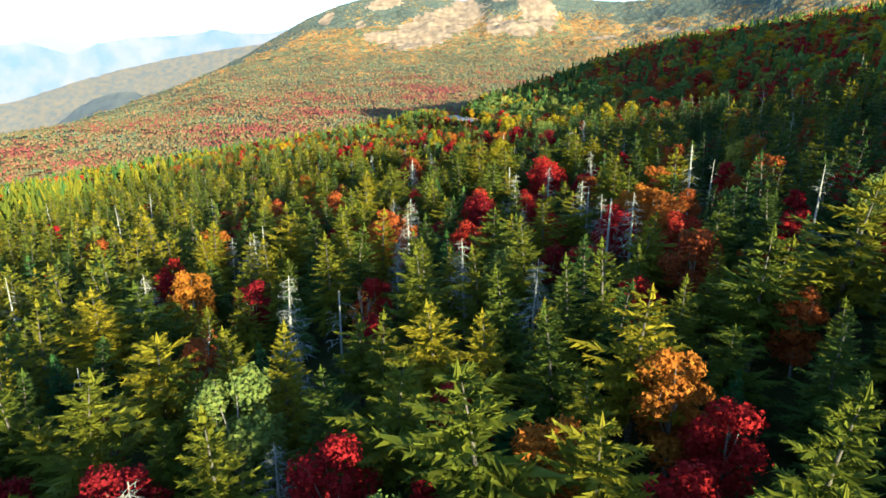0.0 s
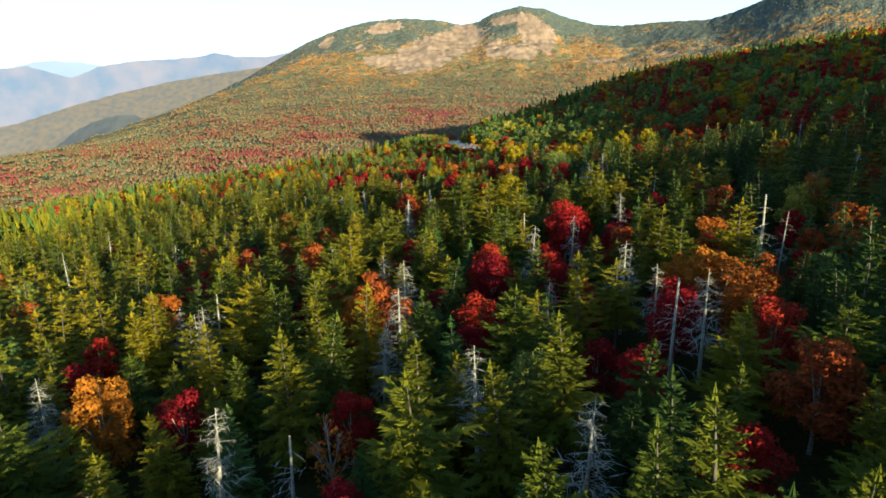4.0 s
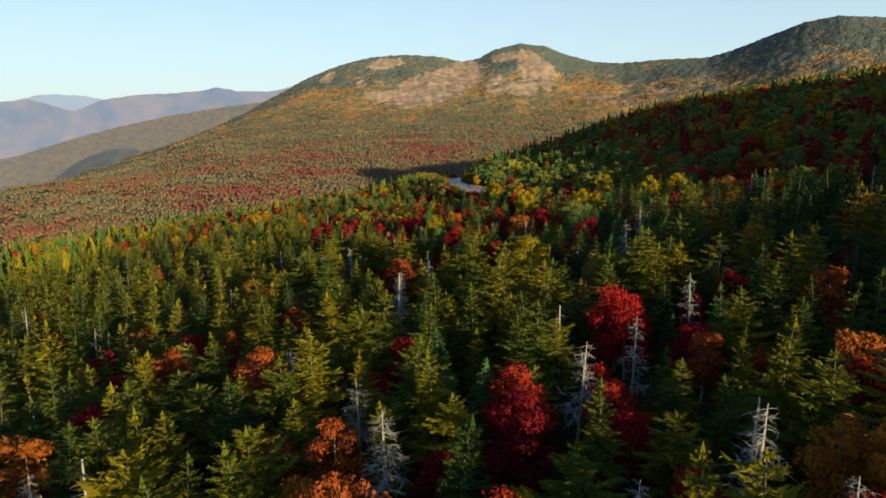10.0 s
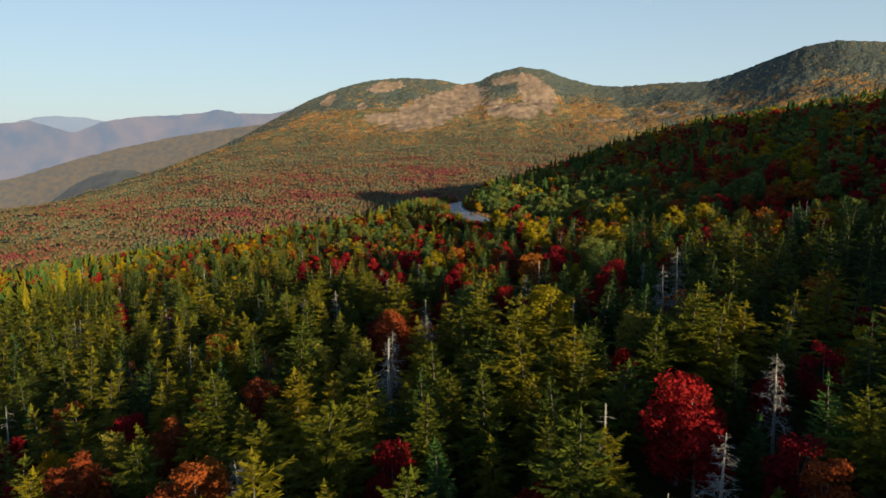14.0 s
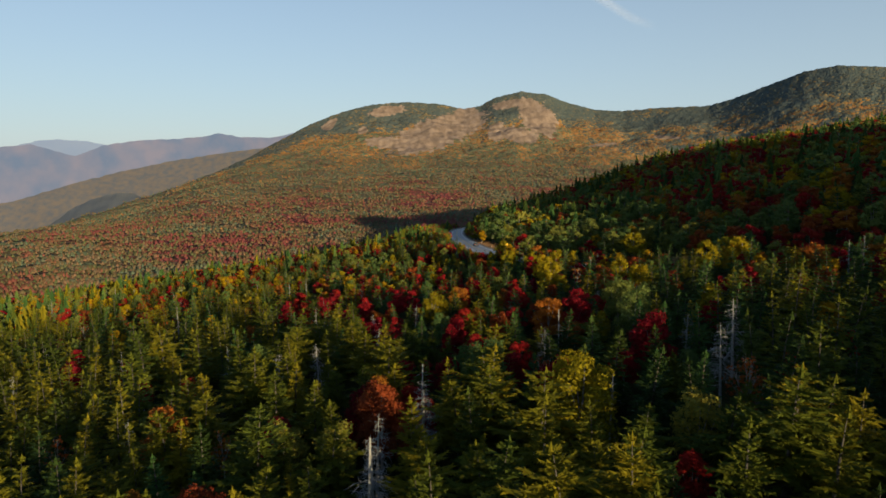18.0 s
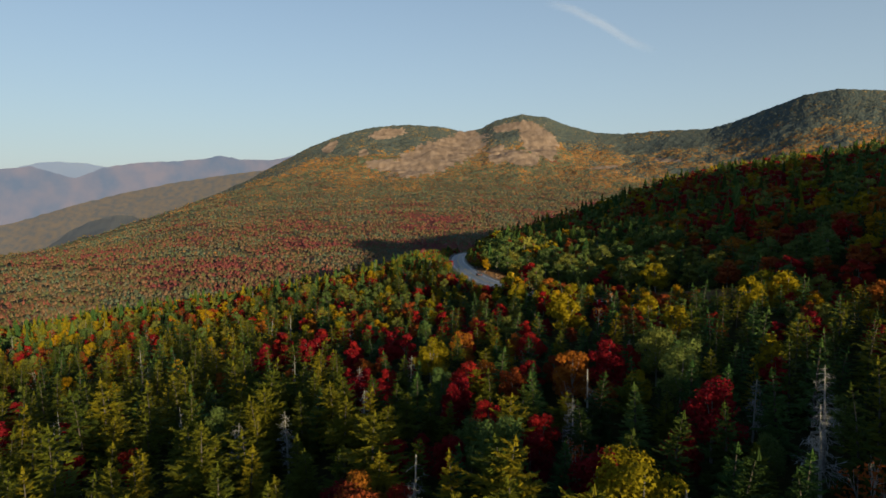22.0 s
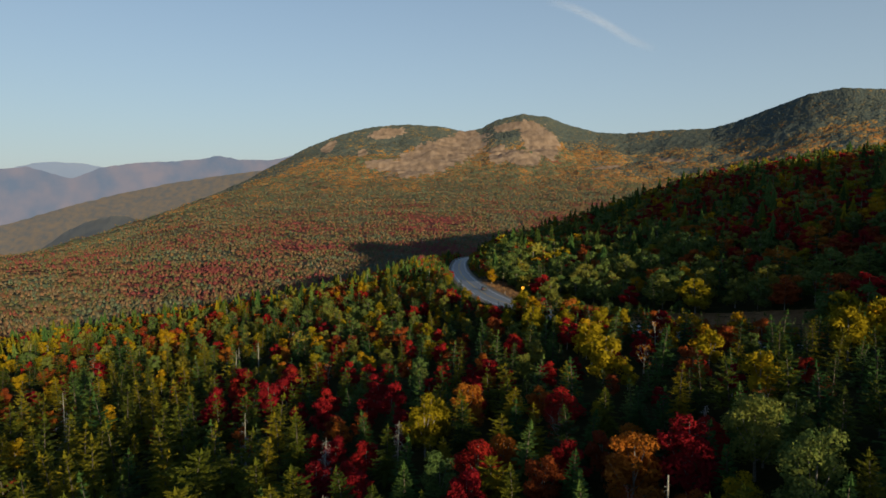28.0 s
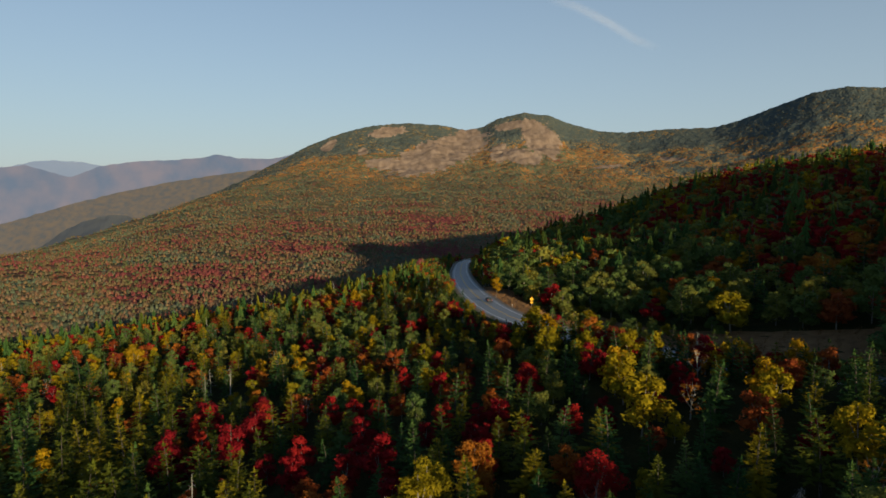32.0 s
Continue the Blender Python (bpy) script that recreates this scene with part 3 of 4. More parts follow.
def road_sign(m):
    root = tagged(new("road_sign"), "yellow diamond warning sign with plate on a steel post", "road sign")
    part("post", rod(0, 0, -0.4, 3.4, 0.05), STEEL, root)
    bm = bmesh.new()
    box(bm, -0.55, 0.55, -0.09, -0.06, -0.55, 0.55)
    bmesh.ops.rotate(bm, verts=bm.verts, cent=(0, 0, 0), matrix=Matrix.Rotation(math.pi / 4, 3, "Y"))
    bmesh.ops.translate(bm, verts=bm.verts, vec=(0, 0, 2.9))
    board = part("sign_board", bm, SIGN_YELLOW, root)
    bm = bmesh.new()
    for a, b, c, d in ((-0.05, 0.12, 2.6, 3.0), (0.12, 0.3, 2.92, 3.04), (-0.2, -0.05, 2.6, 2.72)):
        box(bm, a, b, -0.105, -0.095, c, d)
    part("arrow", bm, BLACK, board, "black bent arrow")
    bm = bmesh.new()
    box(bm, -0.42, 0.42, -0.09, -0.06, 1.35, 2.0, 0.01)
    part("plate", bm, SIGN_YELLOW, root, "small yellow speed plate")
    root.matrix_basis = m
    return root


def on_ground(x, y):
    return float(ground(np.array([x]), np.array([y]))[0])


road_sign(pose(29.5, 423, on_ground(29.5, 423), 0, 0, 8))


def post(m):
    root = tagged(new("delineator_post"), "thin white reflector post at the road's edge", "road post", "reflector posts along the road")
    part("stake", rod(0, 0, -0.3, 1.2, 0.05), STEEL, root)
    bm = bmesh.new()
    box(bm, -0.06, 0.06, -0.065, -0.05, 0.95, 1.15)
    part("reflector", bm, WHITE, root)
    root.matrix_basis = m
    return root


for y, off in ((404, 6.6), (432, 6.6), (470, 6.6), (560, -6.8), (640, -6.8)):
    x, yy, h = along(y, off)
    post(pose(x, yy, on_ground(x, yy), 0, 0, h))

# guard rail on the outer side of the bend
rail = tagged(new("guard_rail"), "steel guard rail along the outer edge of the bend", "guard rail")
sel = np.where((ROAD[:, 1] > 540) & (ROAD[:, 1] < 830))[0]
for k in sel:
    q = ROAD[k] + np.array([ROAD_TURN[k, 1], -ROAD_TURN[k, 0]]) * -6.2
    z = float(road_z(ROAD[k, 1]))
    part("rail_post", rod(q[0], q[1], z - 0.6, z + 0.75, 0.08), STEEL, rail)
beam = strip("beam", -6.08, 0.04, 0.72, STEEL, sel[0], sel[-1] + 1, thick=0.32)
beam.parent = rail

# ---- trees ----
UP = np.array([0.0, 0.0, 1.0])


class Build:
    """Gathers triangles as plain arrays."""
    def __init__(self):
        self.v, self.f = [], []

    def tri(self, a, b, c):
        k = len(self.v)
        self.v += [a, b, c]
        self.f.append((k, k + 1, k + 2))

    def tube(self, pts, radii, sides):
        base = len(self.v)
        pts = [np.asarray(p, float) for p in pts]
        for i, (p, r) in enumerate(zip(pts, radii)):
            d = pts[min(i + 1, len(pts) - 1)] - pts[max(i - 1, 0)]
            d = d / (np.linalg.norm(d) + 1e-9)
            u = np.cross(d, (0.3, 0.9, 0.2))
            u /= np.linalg.norm(u) + 1e-9
            w = np.cross(d, u)
            for k in range(sides):
                a = 2 * math.pi * k / sides
                self.v.append(p + r * (u * math.cos(a) + w * math.sin(a)))
        for i in range(len(pts) - 1):
            for k in range(sides):
                a, b = base + i * sides + k, base + i * sides + (k + 1) % sides
                self.f += [(a, b, b + sides), (a, b + sides, a + sides)]

    def arrays(self):
        return np.array(self.v, np.float32).reshape(-1, 3), np.array(self.f, np.int32).reshape(-1, 3)


def unit(a):
    return a / (np.linalg.norm(a, axis=-1, keepdims=True) + 1e-9)


def shards(*corners):
    """Loose triangles from three arrays of corners."""
    v = np.stack(corners, 1).reshape(-1, 3)
    return v, np.arange(len(v)).reshape(-1, 3)


def joined(*pieces):
    v, f, base = [], [], 0
    for a, b in pieces:
        v.append(np.asarray(a, np.float32).reshape(-1, 3))
        f.append(np.asarray(b, np.int32).reshape(-1, 3) + base)
        base += len(v[-1])
    return np.concatenate(v), np.concatenate(f)


def spruce(seed, height=10.0, spread=1.9, low=0.25, whorls=20, boughs=8, nodes=5, ragged=0.3, sides=6, twigs=12, shape=0.7, flat=0.0, fine=1.0):
    """Trunk and crown of a spruce or fir: whorls of boughs, each a fan of needle-bearing twigs on both sides of its rib.
    flat: how far the boughs lie level in plates, as on a pine."""
    g = np.random.RandomState(seed)
    t = Build()
    lean = g.uniform(-0.03, 0.03, 2)

    def stem(h):
        h = np.asarray(h, float)
        return np.stack([lean[0] * h * h / height * 3, lean[1] * h * h / height * 3, h], -1)
    t.tube([stem(-0.5), stem(height * 0.3), stem(height * 0.7), stem(height * 0.95)], [0.17, 0.13, 0.06, 0.008], sides)
    for k in range(twigs):
        h = height * g.uniform(0.08, low + 0.12)
        a = g.uniform(0, 2 * math.pi)
        t.tube([stem(h), stem(h) + np.array([math.cos(a), math.sin(a), g.uniform(-0.35, 0.1)]) * g.uniform(0.5, 1.3)], [0.025, 0.006], 3)
    S, A = [], []
    for i in range(whorls):
        sv = min(max((i + g.uniform(-0.35, 0.35)) / (whorls - 1), 0), 1)
        n = max(3, int(round(boughs * (1 - 0.5 * sv))))
        keep = g.uniform(size=n) > ragged * 0.28
        S += [sv + g.uniform(-0.015, 0.015)] * int(keep.sum())
        A += list((2 * math.pi * (np.arange(n) + g.uniform(-0.35, 0.35, n)) / n + i * 1.9)[keep])
    S, A = np.clip(np.array(S), 0, 1), np.array(A)
    lump = 1 + ragged * 0.55 * np.sin(A * 2 + S * 9 + seed) * np.sin(S * 21 + seed)       # uneven outline
    R = spread * ((1 - S) ** shape * (0.72 + 0.28 * np.minimum(1, S / 0.12)) + 0.07) * g.uniform(1 - ragged, 1 + ragged * 0.8, len(S)) * lump
    root = stem(height * (low + (0.96 - low) * S))
    pitch = (-0.30 + 0.95 * S ** 1.5) * (1 - flat) + 0.12 * flat + g.uniform(-0.15, 0.18, len(S))
    way = unit(np.stack([np.cos(A), np.sin(A), pitch], -1))
    side = unit(np.cross(way, UP))
    out = []
    for k in range(nodes):
        u = (k + g.uniform(0.35, 0.95, len(S))) / nodes
        p = root + way * (R * u)[:, None] + UP * (R * (-0.22 * u + 0.20 * u ** 3))[:, None]
        fan = (0.26 + 0.34 * np.minimum(1, u * 2.4) * (1.12 - u)) * (0.45 + 0.55 * R) * (0.74 if nodes > 3 else 0.88)
        for turn in (-1, 1, 0):
            length = fan * g.uniform(0.75, 1.3, len(S)) * (1.0 if turn else 0.85)
            d = unit(side * (turn * g.uniform(0.7, 1.1, len(S)) + g.uniform(-0.25, 0.25, len(S)))[:, None] + way * g.uniform(0.45, 0.95, len(S))[:, None]
                     + UP * (g.uniform(-0.35, 0.2, len(S)) if turn else g.uniform(-0.75, 0.75, len(S)))[:, None])
            w = (length * (0.25 if nodes > 3 else 0.34) * fine)[:, None]
            across = unit(np.cross(d, UP + g.normal(size=(len(S), 3)) * 0.45))
            out.append(shards(p - d * w * 0.3 + across * w, p + d * length[:, None], p - d * w * 0.3 - across * w))
    tip = root + way * (R * 1.08)[:, None]
    mid = root + way * (R * 0.6)[:, None] - UP * (R * 0.08)[:, None]
    out.append(shards(mid + side * (R * 0.10 + 0.05)[:, None], tip, mid - side * (R * 0.10 + 0.05)[:, None]))
    top = stem(np.full(6, height))
    k = np.arange(6) * 1.05
    rim = np.stack([np.cos(k), np.sin(k), 0 * k], -1) * 0.16
    out.append(shards(top - UP * 0.75 + rim, top + UP * 0.12, top - UP * 0.75 + np.roll(rim, 2, 0)))
    return t.arrays(), joined(*out)


def far_spruce(seed, height=10.0, spread=2.1, low=0.08, tiers=7, points=7, shape=0.85):
    """The same seen far off: ragged skirts of boughs one above another."""
    g = np.random.RandomState(seed)
    t = Build()
    t.tube([(0, 0, -0.5), (0, 0, height * 0.6)], [0.15, 0.07], 3)
    out = []
    for i in range(tiers):
        sv = i / tiers
        n = max(4, points - i // 3)
        a = 2 * math.pi * (np.arange(n) + g.uniform(-0.25, 0.25, n)) / n + i * 1.3
        r = spread * (1 - sv) ** shape * g.uniform(0.55, 1.25, n)
        h = height * (low + (1 - low) * sv)
        rise = height * (1 - low) / tiers * g.uniform(1.5, 1.9)
        head = np.tile([0.0, 0.0, min(h + rise, height)], (n, 1))
        end = np.stack([np.cos(a) * r, np.sin(a) * r, h + g.uniform(-0.25, 0.1, n) * r], -1)
        for w in (-1, 1):
            b = a + w * math.pi / n * g.uniform(0.7, 1.2, n)
            out.append(shards(head, end, np.stack([np.cos(b) * r * 0.5, np.sin(b) * r * 0.5, h + g.uniform(0.05, 0.35, n) * r], -1)))
    return t.arrays(), joined(*out)


def broadleaf(seed, height=9.0, spread=2.4, low=0.3, lobes=11, leaves=230, size=0.24, limbs=7, sides=6, narrow=1.0, bare=0):
    """Trunk with limbs, and a crown of small leaf sprays on uneven billows that gather round the limbs' ends."""
    g = np.random.RandomState(seed)
    t = Build()
    fork = height * low
    bend = g.uniform(-0.4, 0.4, 2)
    t.tube([(0, 0, -0.5), (bend[0] * 0.3, bend[1] * 0.3, fork), (bend[0], bend[1], height * 0.85)], [0.15, 0.11, 0.02], sides)
    high = height - fork
    ctr, rad = [], []
    for k in range(lobes):
        a = 2.4 * k + g.uniform(-0.4, 0.4)
        level = (k + 0.5) / lobes
        wide = spread * math.sin(math.pi * min(0.97, 0.22 + 0.70 * level)) ** 0.8 * 0.62 * g.uniform(0.75, 1.2)
        ctr.append((bend[0] * level + math.cos(a) * wide, bend[1] * level + math.sin(a) * wide, fork + high * (0.12 + 0.72 * level) + g.uniform(-0.05, 0.05) * high))
        rad.append(spread * g.uniform(0.34, 0.50) * (1.12 - 0.35 * level))
    ctr, rad = np.array(ctr), np.array(rad)
    for k in range(min(limbs, lobes)):
        e = ctr[k * lobes // max(1, limbs)]
        root = np.array([bend[0] * 0.3, bend[1] * 0.3, min(fork + (e[2] - fork) * 0.35, height * 0.7)])
        m = (root + e) / 2 + np.array([0, 0, -0.03 * height])
        t.tube([root, m, e], [0.07, 0.045, 0.012], max(3, sides - 2))
        for j in range(2 + bare):
            d = unit(g.normal(size=3) * 0.5 + (e - root) / np.linalg.norm(e - root) + UP * 0.7)
            p = m + (e - m) * g.uniform(0.3, 1.0)
            t.tube([p, p + d * g.uniform(0.6, 1.4)], [0.024, 0.005], 3)
    out = []
    share = rad ** 2 / np.sum(rad ** 2)
    for k in range(lobes):
        n = max(6, int(leaves * lobes * share[k]))
        d = unit(g.normal(size=(n, 3)) * np.array([1, 1, 0.9]) + UP * 0.15)
        rough = 1 + 0.16 * np.sin(d[:, 0] * 5 + k) * np.sin(d[:, 1] * 6 + seed) + 0.12 * np.sin(d[:, 2] * 9 + k)
        p = ctr[k] + d * (rad[k] * rough * g.uniform(0.72, 1.1, n))[:, None] * np.array([1, 1, 0.82 * narrow])
        near = np.linalg.norm((p[:, None] - ctr[None]) / np.array([1, 1, 0.82 * narrow]), axis=2) / rad[None]
        near[:, k] = 9
        keep = near.min(1) > 0.72
        p, d = p[keep], d[keep]
        face = unit(d + g.normal(size=p.shape) * 0.55 + UP * 0.15)
        u = unit(np.cross(face, g.normal(size=p.shape)))
        w = np.cross(face, u)
        q = (size * g.uniform(0.6, 1.4, len(p)))[:, None]
        out.append(shards(p - u * q * 0.5 - w * q * 0.6, p + u * q * 0.85, p - u * q * 0.55 + w * q * 0.6))
        if not bare and leaves < 150:
            c6 = np.array([(1, 0, 0), (0, 1, 0), (-1, 0, 0), (0, -1, 0), (0, 0, 1), (0, 0, -1)], float) * rad[k] * g.uniform(0.62, 0.86, (6, 1)) + ctr[k]
            i8 = np.array([(0, 1, 4), (1, 2, 4), (2, 3, 4), (3, 0, 4), (1, 0, 5), (2, 1, 5), (3, 2, 5), (0, 3, 5)])
            out.append(shards(c6[i8[:, 0]], c6[i8[:, 1]], c6[i8[:, 2]]))
    return t.arrays(), joined(*out)


def snag(seed, height=8.5, boughs=34, spread=1.0, broken=False, twigs=8):
    """A dead standing conifer: bleached stem with bare drooping boughs."""
    rng = np.random.RandomState(seed)
    t = Build()
    lean = rng.uniform(-0.05, 0.05, 2)
    t.tube([(0, 0, -0.5), (lean[0] * height * 0.5, lean[1] * height * 0.5, height * 0.5), (lean[0] * height, lean[1] * height, height)], [0.15, 0.10, 0.02 if not broken else 0.06], 6)
    for k in range(boughs):
        s = rng.uniform(0.25, 0.97)
        p = np.array([lean[0] * height * s, lean[1] * height * s, height * s])
        a = rng.uniform(0, 2 * math.pi)
        n = spread * (1.2 - s) * rng.uniform(0.6, 1.5) + 0.2
        d = np.array([math.cos(a), math.sin(a), rng.uniform(-0.35, 0.15)]) * n
        t.tube([p, p + d * 0.55, p + d - UP * 0.12 * n], [0.020, 0.014, 0.005], 3)
        for j in range(twigs):
            q = p + d * rng.uniform(0.25, 1)
            v = rng.normal(size=3) * 0.25 * n + d * 0.2 - UP * 0.15 * n
            e = np.cross(v, UP) * 0.05
            t.tri(q - e, q + v, q + e)
    return t.arrays(), (np.zeros((0, 3), np.float32), np.zeros((0, 3), np.int32))


# kinds of tree: near shapes, middle shapes, and light shapes for the far woods
def leafy(seed, height, spread, narrow=1.0, bare=0):
    """Near, middle and far shapes of one broadleaf kind."""
    return dict(near=[broadleaf(seed + k, height, spread * (1 + 0.1 * (k % 2)), 0.16, 11 + k % 3, 400, 0.155, narrow=narrow, bare=bare) for k in range(4)],
                mid=[broadleaf(seed + 5 + k, height, spread * 1.06, 0.12, 9, 125, 0.28, 5, 3, narrow) for k in range(3)],
                far=[broadleaf(seed + 8 + k, height, spread * 1.08, 0.08, 6, 20, 0.62, 0, 3, narrow) for k in range(3)])


KINDS = {
    "spruce": dict(near=[spruce(s, 10.0, 1.9 + 0.15 * (s % 3), 0.10 + 0.07 * (s % 3), 23, 8, 8, 0.32) for s in range(6)],
                   mid=[spruce(50 + s, 10.0, 2.05, 0.10, 17, 7, 3, 0.3, 3, 0) for s in range(4)], far=[far_spruce(55 + s, 10.0, 2.0) for s in range(4)],
                   leaf=SPRUCE, wood=SPRUCE_BARK, label="green spruce with grey trunk and yellow-tinged tips", cat="spruce tree", most=300, tall=10.0),
    "ragged_spruce": dict(near=[spruce(20 + s, 10.0, 2.4 + 0.25 * (s % 2), 0.30, 14, 10, 10, 0.5, 6, 24, 0.55, 0.7) for s in range(4)],
                          mid=[spruce(60 + s, 10.0, 2.5, 0.25, 12, 8, 3, 0.45, 3, 0, 0.55, 0.7) for s in range(3)], far=[far_spruce(65 + s, 10.0, 2.4, 0.2, 6, 6, 0.6) for s in range(3)],
                          leaf=SPRUCE, wood=SPRUCE_BARK, label="tall ragged spruce with layered olive boughs and bare lower trunk", cat="spruce tree", most=290, tall=10.0),
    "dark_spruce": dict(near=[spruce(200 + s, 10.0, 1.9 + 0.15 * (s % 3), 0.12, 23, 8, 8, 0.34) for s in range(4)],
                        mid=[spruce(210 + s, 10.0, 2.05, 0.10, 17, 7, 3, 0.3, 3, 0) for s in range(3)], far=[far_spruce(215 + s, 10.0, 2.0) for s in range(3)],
                        leaf=DARK_SHADED, wood=SPRUCE_BARK, label="dark green spruce in the shade of the hill", cat="spruce tree", most=290, tall=10.0),
    "fir": dict(near=[spruce(30 + s, 7.5, 1.75, 0.04, 21, 8, 7, 0.18, 5, 2, 0.85) for s in range(4)],
                mid=[spruce(70 + s, 7.5, 1.85, 0.04, 15, 7, 3, 0.2, 3, 0, 0.85) for s in range(3)], far=[far_spruce(75 + s, 7.5, 1.75, 0.04, 7, 7, 0.9) for s in range(3)],
                leaf=FIR, wood=SPRUCE_BARK, label="young blue-green balsam fir of narrow cone shape", cat="fir tree", most=300, tall=7.5),
    "red_maple": dict(**leafy(80, 8.0, 2.3), leaf=RED, wood=PALE_BARK, label="red maple with deep crimson autumn leaves", cat="maple tree", most=300, tall=8.0),
    "orange_maple": dict(**leafy(100, 8.0, 2.3, 1.0, 1), leaf=ORANGE, wood=PALE_BARK, label="maple with rust-orange autumn leaves", cat="maple tree", most=180, tall=8.0),
    "yellow_birch": dict(**leafy(120, 8.5, 2.3, 1.15), leaf=YELLOW, wood=PALE_BARK, label="yellow birch with golden autumn leaves and pale stem", cat="birch tree", most=160, tall=8.5),
    "aspen": dict(**leafy(140, 9.0, 2.35, 1.2), leaf=LEAFY, wood=PALE_BARK, label="aspen with yellow-green leaves and pale stem", cat="aspen tree", most=240, tall=9.0),
    "dead_spruce": dict(near=[snag(160 + s, 9.0, 80 if s != 3 else 22, 1.05 + 0.25 * (s % 2), s == 3, 9 if s != 3 else 4) for s in range(4)],
                        mid=[snag(170 + s, 9.0, 16, 1.2) for s in range(2)], far=[snag(175, 9.0, 6, 1.2)],
                        leaf=SNAG_WOOD, wood=SNAG_WOOD, label="dead bleached spruce with bare grey boughs", cat="dead tree", most=120, tall=9.0),
    "bare_maple": dict(near=[broadleaf(180 + s, 7.0, 2.0, 0.2, 8, 36, 0.2, 8, 5, 1.4, 9) for s in range(3)],
                       mid=[broadleaf(190 + s, 7.0, 2.0, 0.2, 6, 12, 0.35, 6, 3, 1.4, 4) for s in range(2)], far=[broadleaf(195, 7.0, 2.0, 0.2, 5, 8, 0.5, 4, 3, 1.0, 1)],
                       leaf=ORANGE, wood=SNAG_WOOD, label="half-bare maple with grey twigs and few rusty leaves", cat="maple tree", most=100, tall=7.0),
}


def mixture(x, y, rng):
    """Which kind grows at a place."""
    hill = float(beyond_road(x, y))
    young = float(youth(x, y - 10)) * (1 - hill)
    lime = math.exp(-((x + 26) / 20) ** 2 - ((y - 395) / 24) ** 2)
    old = max(0.0, 1 - hill - young)
    red = 0.4 + 1.3 * float(smooth(0.5 + 0.9 * fbm(x, y, 45, 2)))      # maples stand in groups
    # darkened spruces gain share to the right, painting the shade there
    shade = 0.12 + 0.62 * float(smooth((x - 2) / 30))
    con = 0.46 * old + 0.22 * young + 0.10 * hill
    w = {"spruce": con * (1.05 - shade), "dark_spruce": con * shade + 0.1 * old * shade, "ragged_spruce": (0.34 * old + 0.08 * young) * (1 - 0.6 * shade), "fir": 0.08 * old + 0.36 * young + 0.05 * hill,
         "red_maple": (0.06 * old + 0.30 * young + 0.16 * hill) * red, "orange_maple": (0.03 * old + 0.08 * young + 0.11 * hill) * red,
         "yellow_birch": 0.006 * old + 0.06 * young + 0.10 * hill + 0.12 * lime,
         "aspen": 0.03 * old + 0.09 * young + 0.36 * hill + 0.85 * lime, "dead_spruce": 0.04 * old + 0.025 * young, "bare_maple": 0.018 * old + 0.03 * young}
    if x < -45:
        w["red_maple"], w["orange_maple"], w["spruce"] = w["red_maple"] * (0.4 + 0.5 * young), w["orange_maple"] * (0.5 + young), w["spruce"] + 0.3 * (1 - young)
    patch = float(fbm(x, y, 75, 2)) + 0.004 * (x - 140)
    if hill > 0.5:
        w["red_maple"] *= 0.5 + 1.6 * float(smooth(0.5 + patch))
        w["orange_maple"] *= 0.6 + 1.3 * float(smooth(0.5 + patch))
        w["aspen"] *= 1.2 - 0.7 * float(smooth(0.5 + patch))
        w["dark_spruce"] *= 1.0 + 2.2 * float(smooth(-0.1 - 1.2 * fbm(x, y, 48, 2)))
    if hill > 0.5 and x < 60 + 0.25 * (y - 300):
        w["red_maple"] *= 0.35           # green aspens round the bend and along the clearing
        w["orange_maple"] *= 0.4
        w["aspen"] *= 1.6
    if young > 0.5 and y > 335:
        w["red_maple"] *= 0.6           # sunlit conifers and birches on the shoulder of the ridge
        w["yellow_birch"] += 0.20
        w["aspen"] += 0.24
        w["fir"] *= 0.7
        w["orange_maple"] += 0.10
    if hill > 0.5 and 690 < y < 760:
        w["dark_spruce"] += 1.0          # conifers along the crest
    u = rng.uniform(0, sum(w.values()))
    for k, p in w.items():
        u -= p
        if u <= 0:
            return k
    return "spruce"


CONIFERS = ("spruce", "ragged_spruce", "dark_spruce", "fir", "dead_spruce")
LANDMARKS = {}
LANDMARKS.setdefault("red_maple", []).extend([
    (-27.7, 88.0, 1.1), (-8.4, 67.5, 1.0), (-7.9, 38.1, 1.2), (0.7, 45.6, 1.1), (18.8, 37.8, 1.1), (21.3, 68.0, 1.0), (-51.7, 160.2, 1.0), (7.6, 125.3, 1.1),
    (17.6, 121.7, 1.0), (-23.2, 39.1, 1.2), (42.5, 124.9, 1.0), (28.8, 162.1, 1.0), (55.4, 99.5, 1.0), (-0.8, 36.7, 0.9), (-49.5, 112.9, 1.1), (-45.9, 140.4, 1.15),
    (6.9, 121.5, 1.3), (16.9, 127.4, 1.1), (25.8, 95.4, 1.2), (33.4, 88.6, 1.15), (-47.0, 178.6, 1.0), (-29.3, 150.3, 1.0), (-1.3, 118.9, 0.9), (27.5, 156.2, 1.1),
    (-46.6, 102.8, 1.1), (-9.3, 145.5, 0.9), (2.9, 101.1, 0.9), (19.3, 109.3, 1.0)])
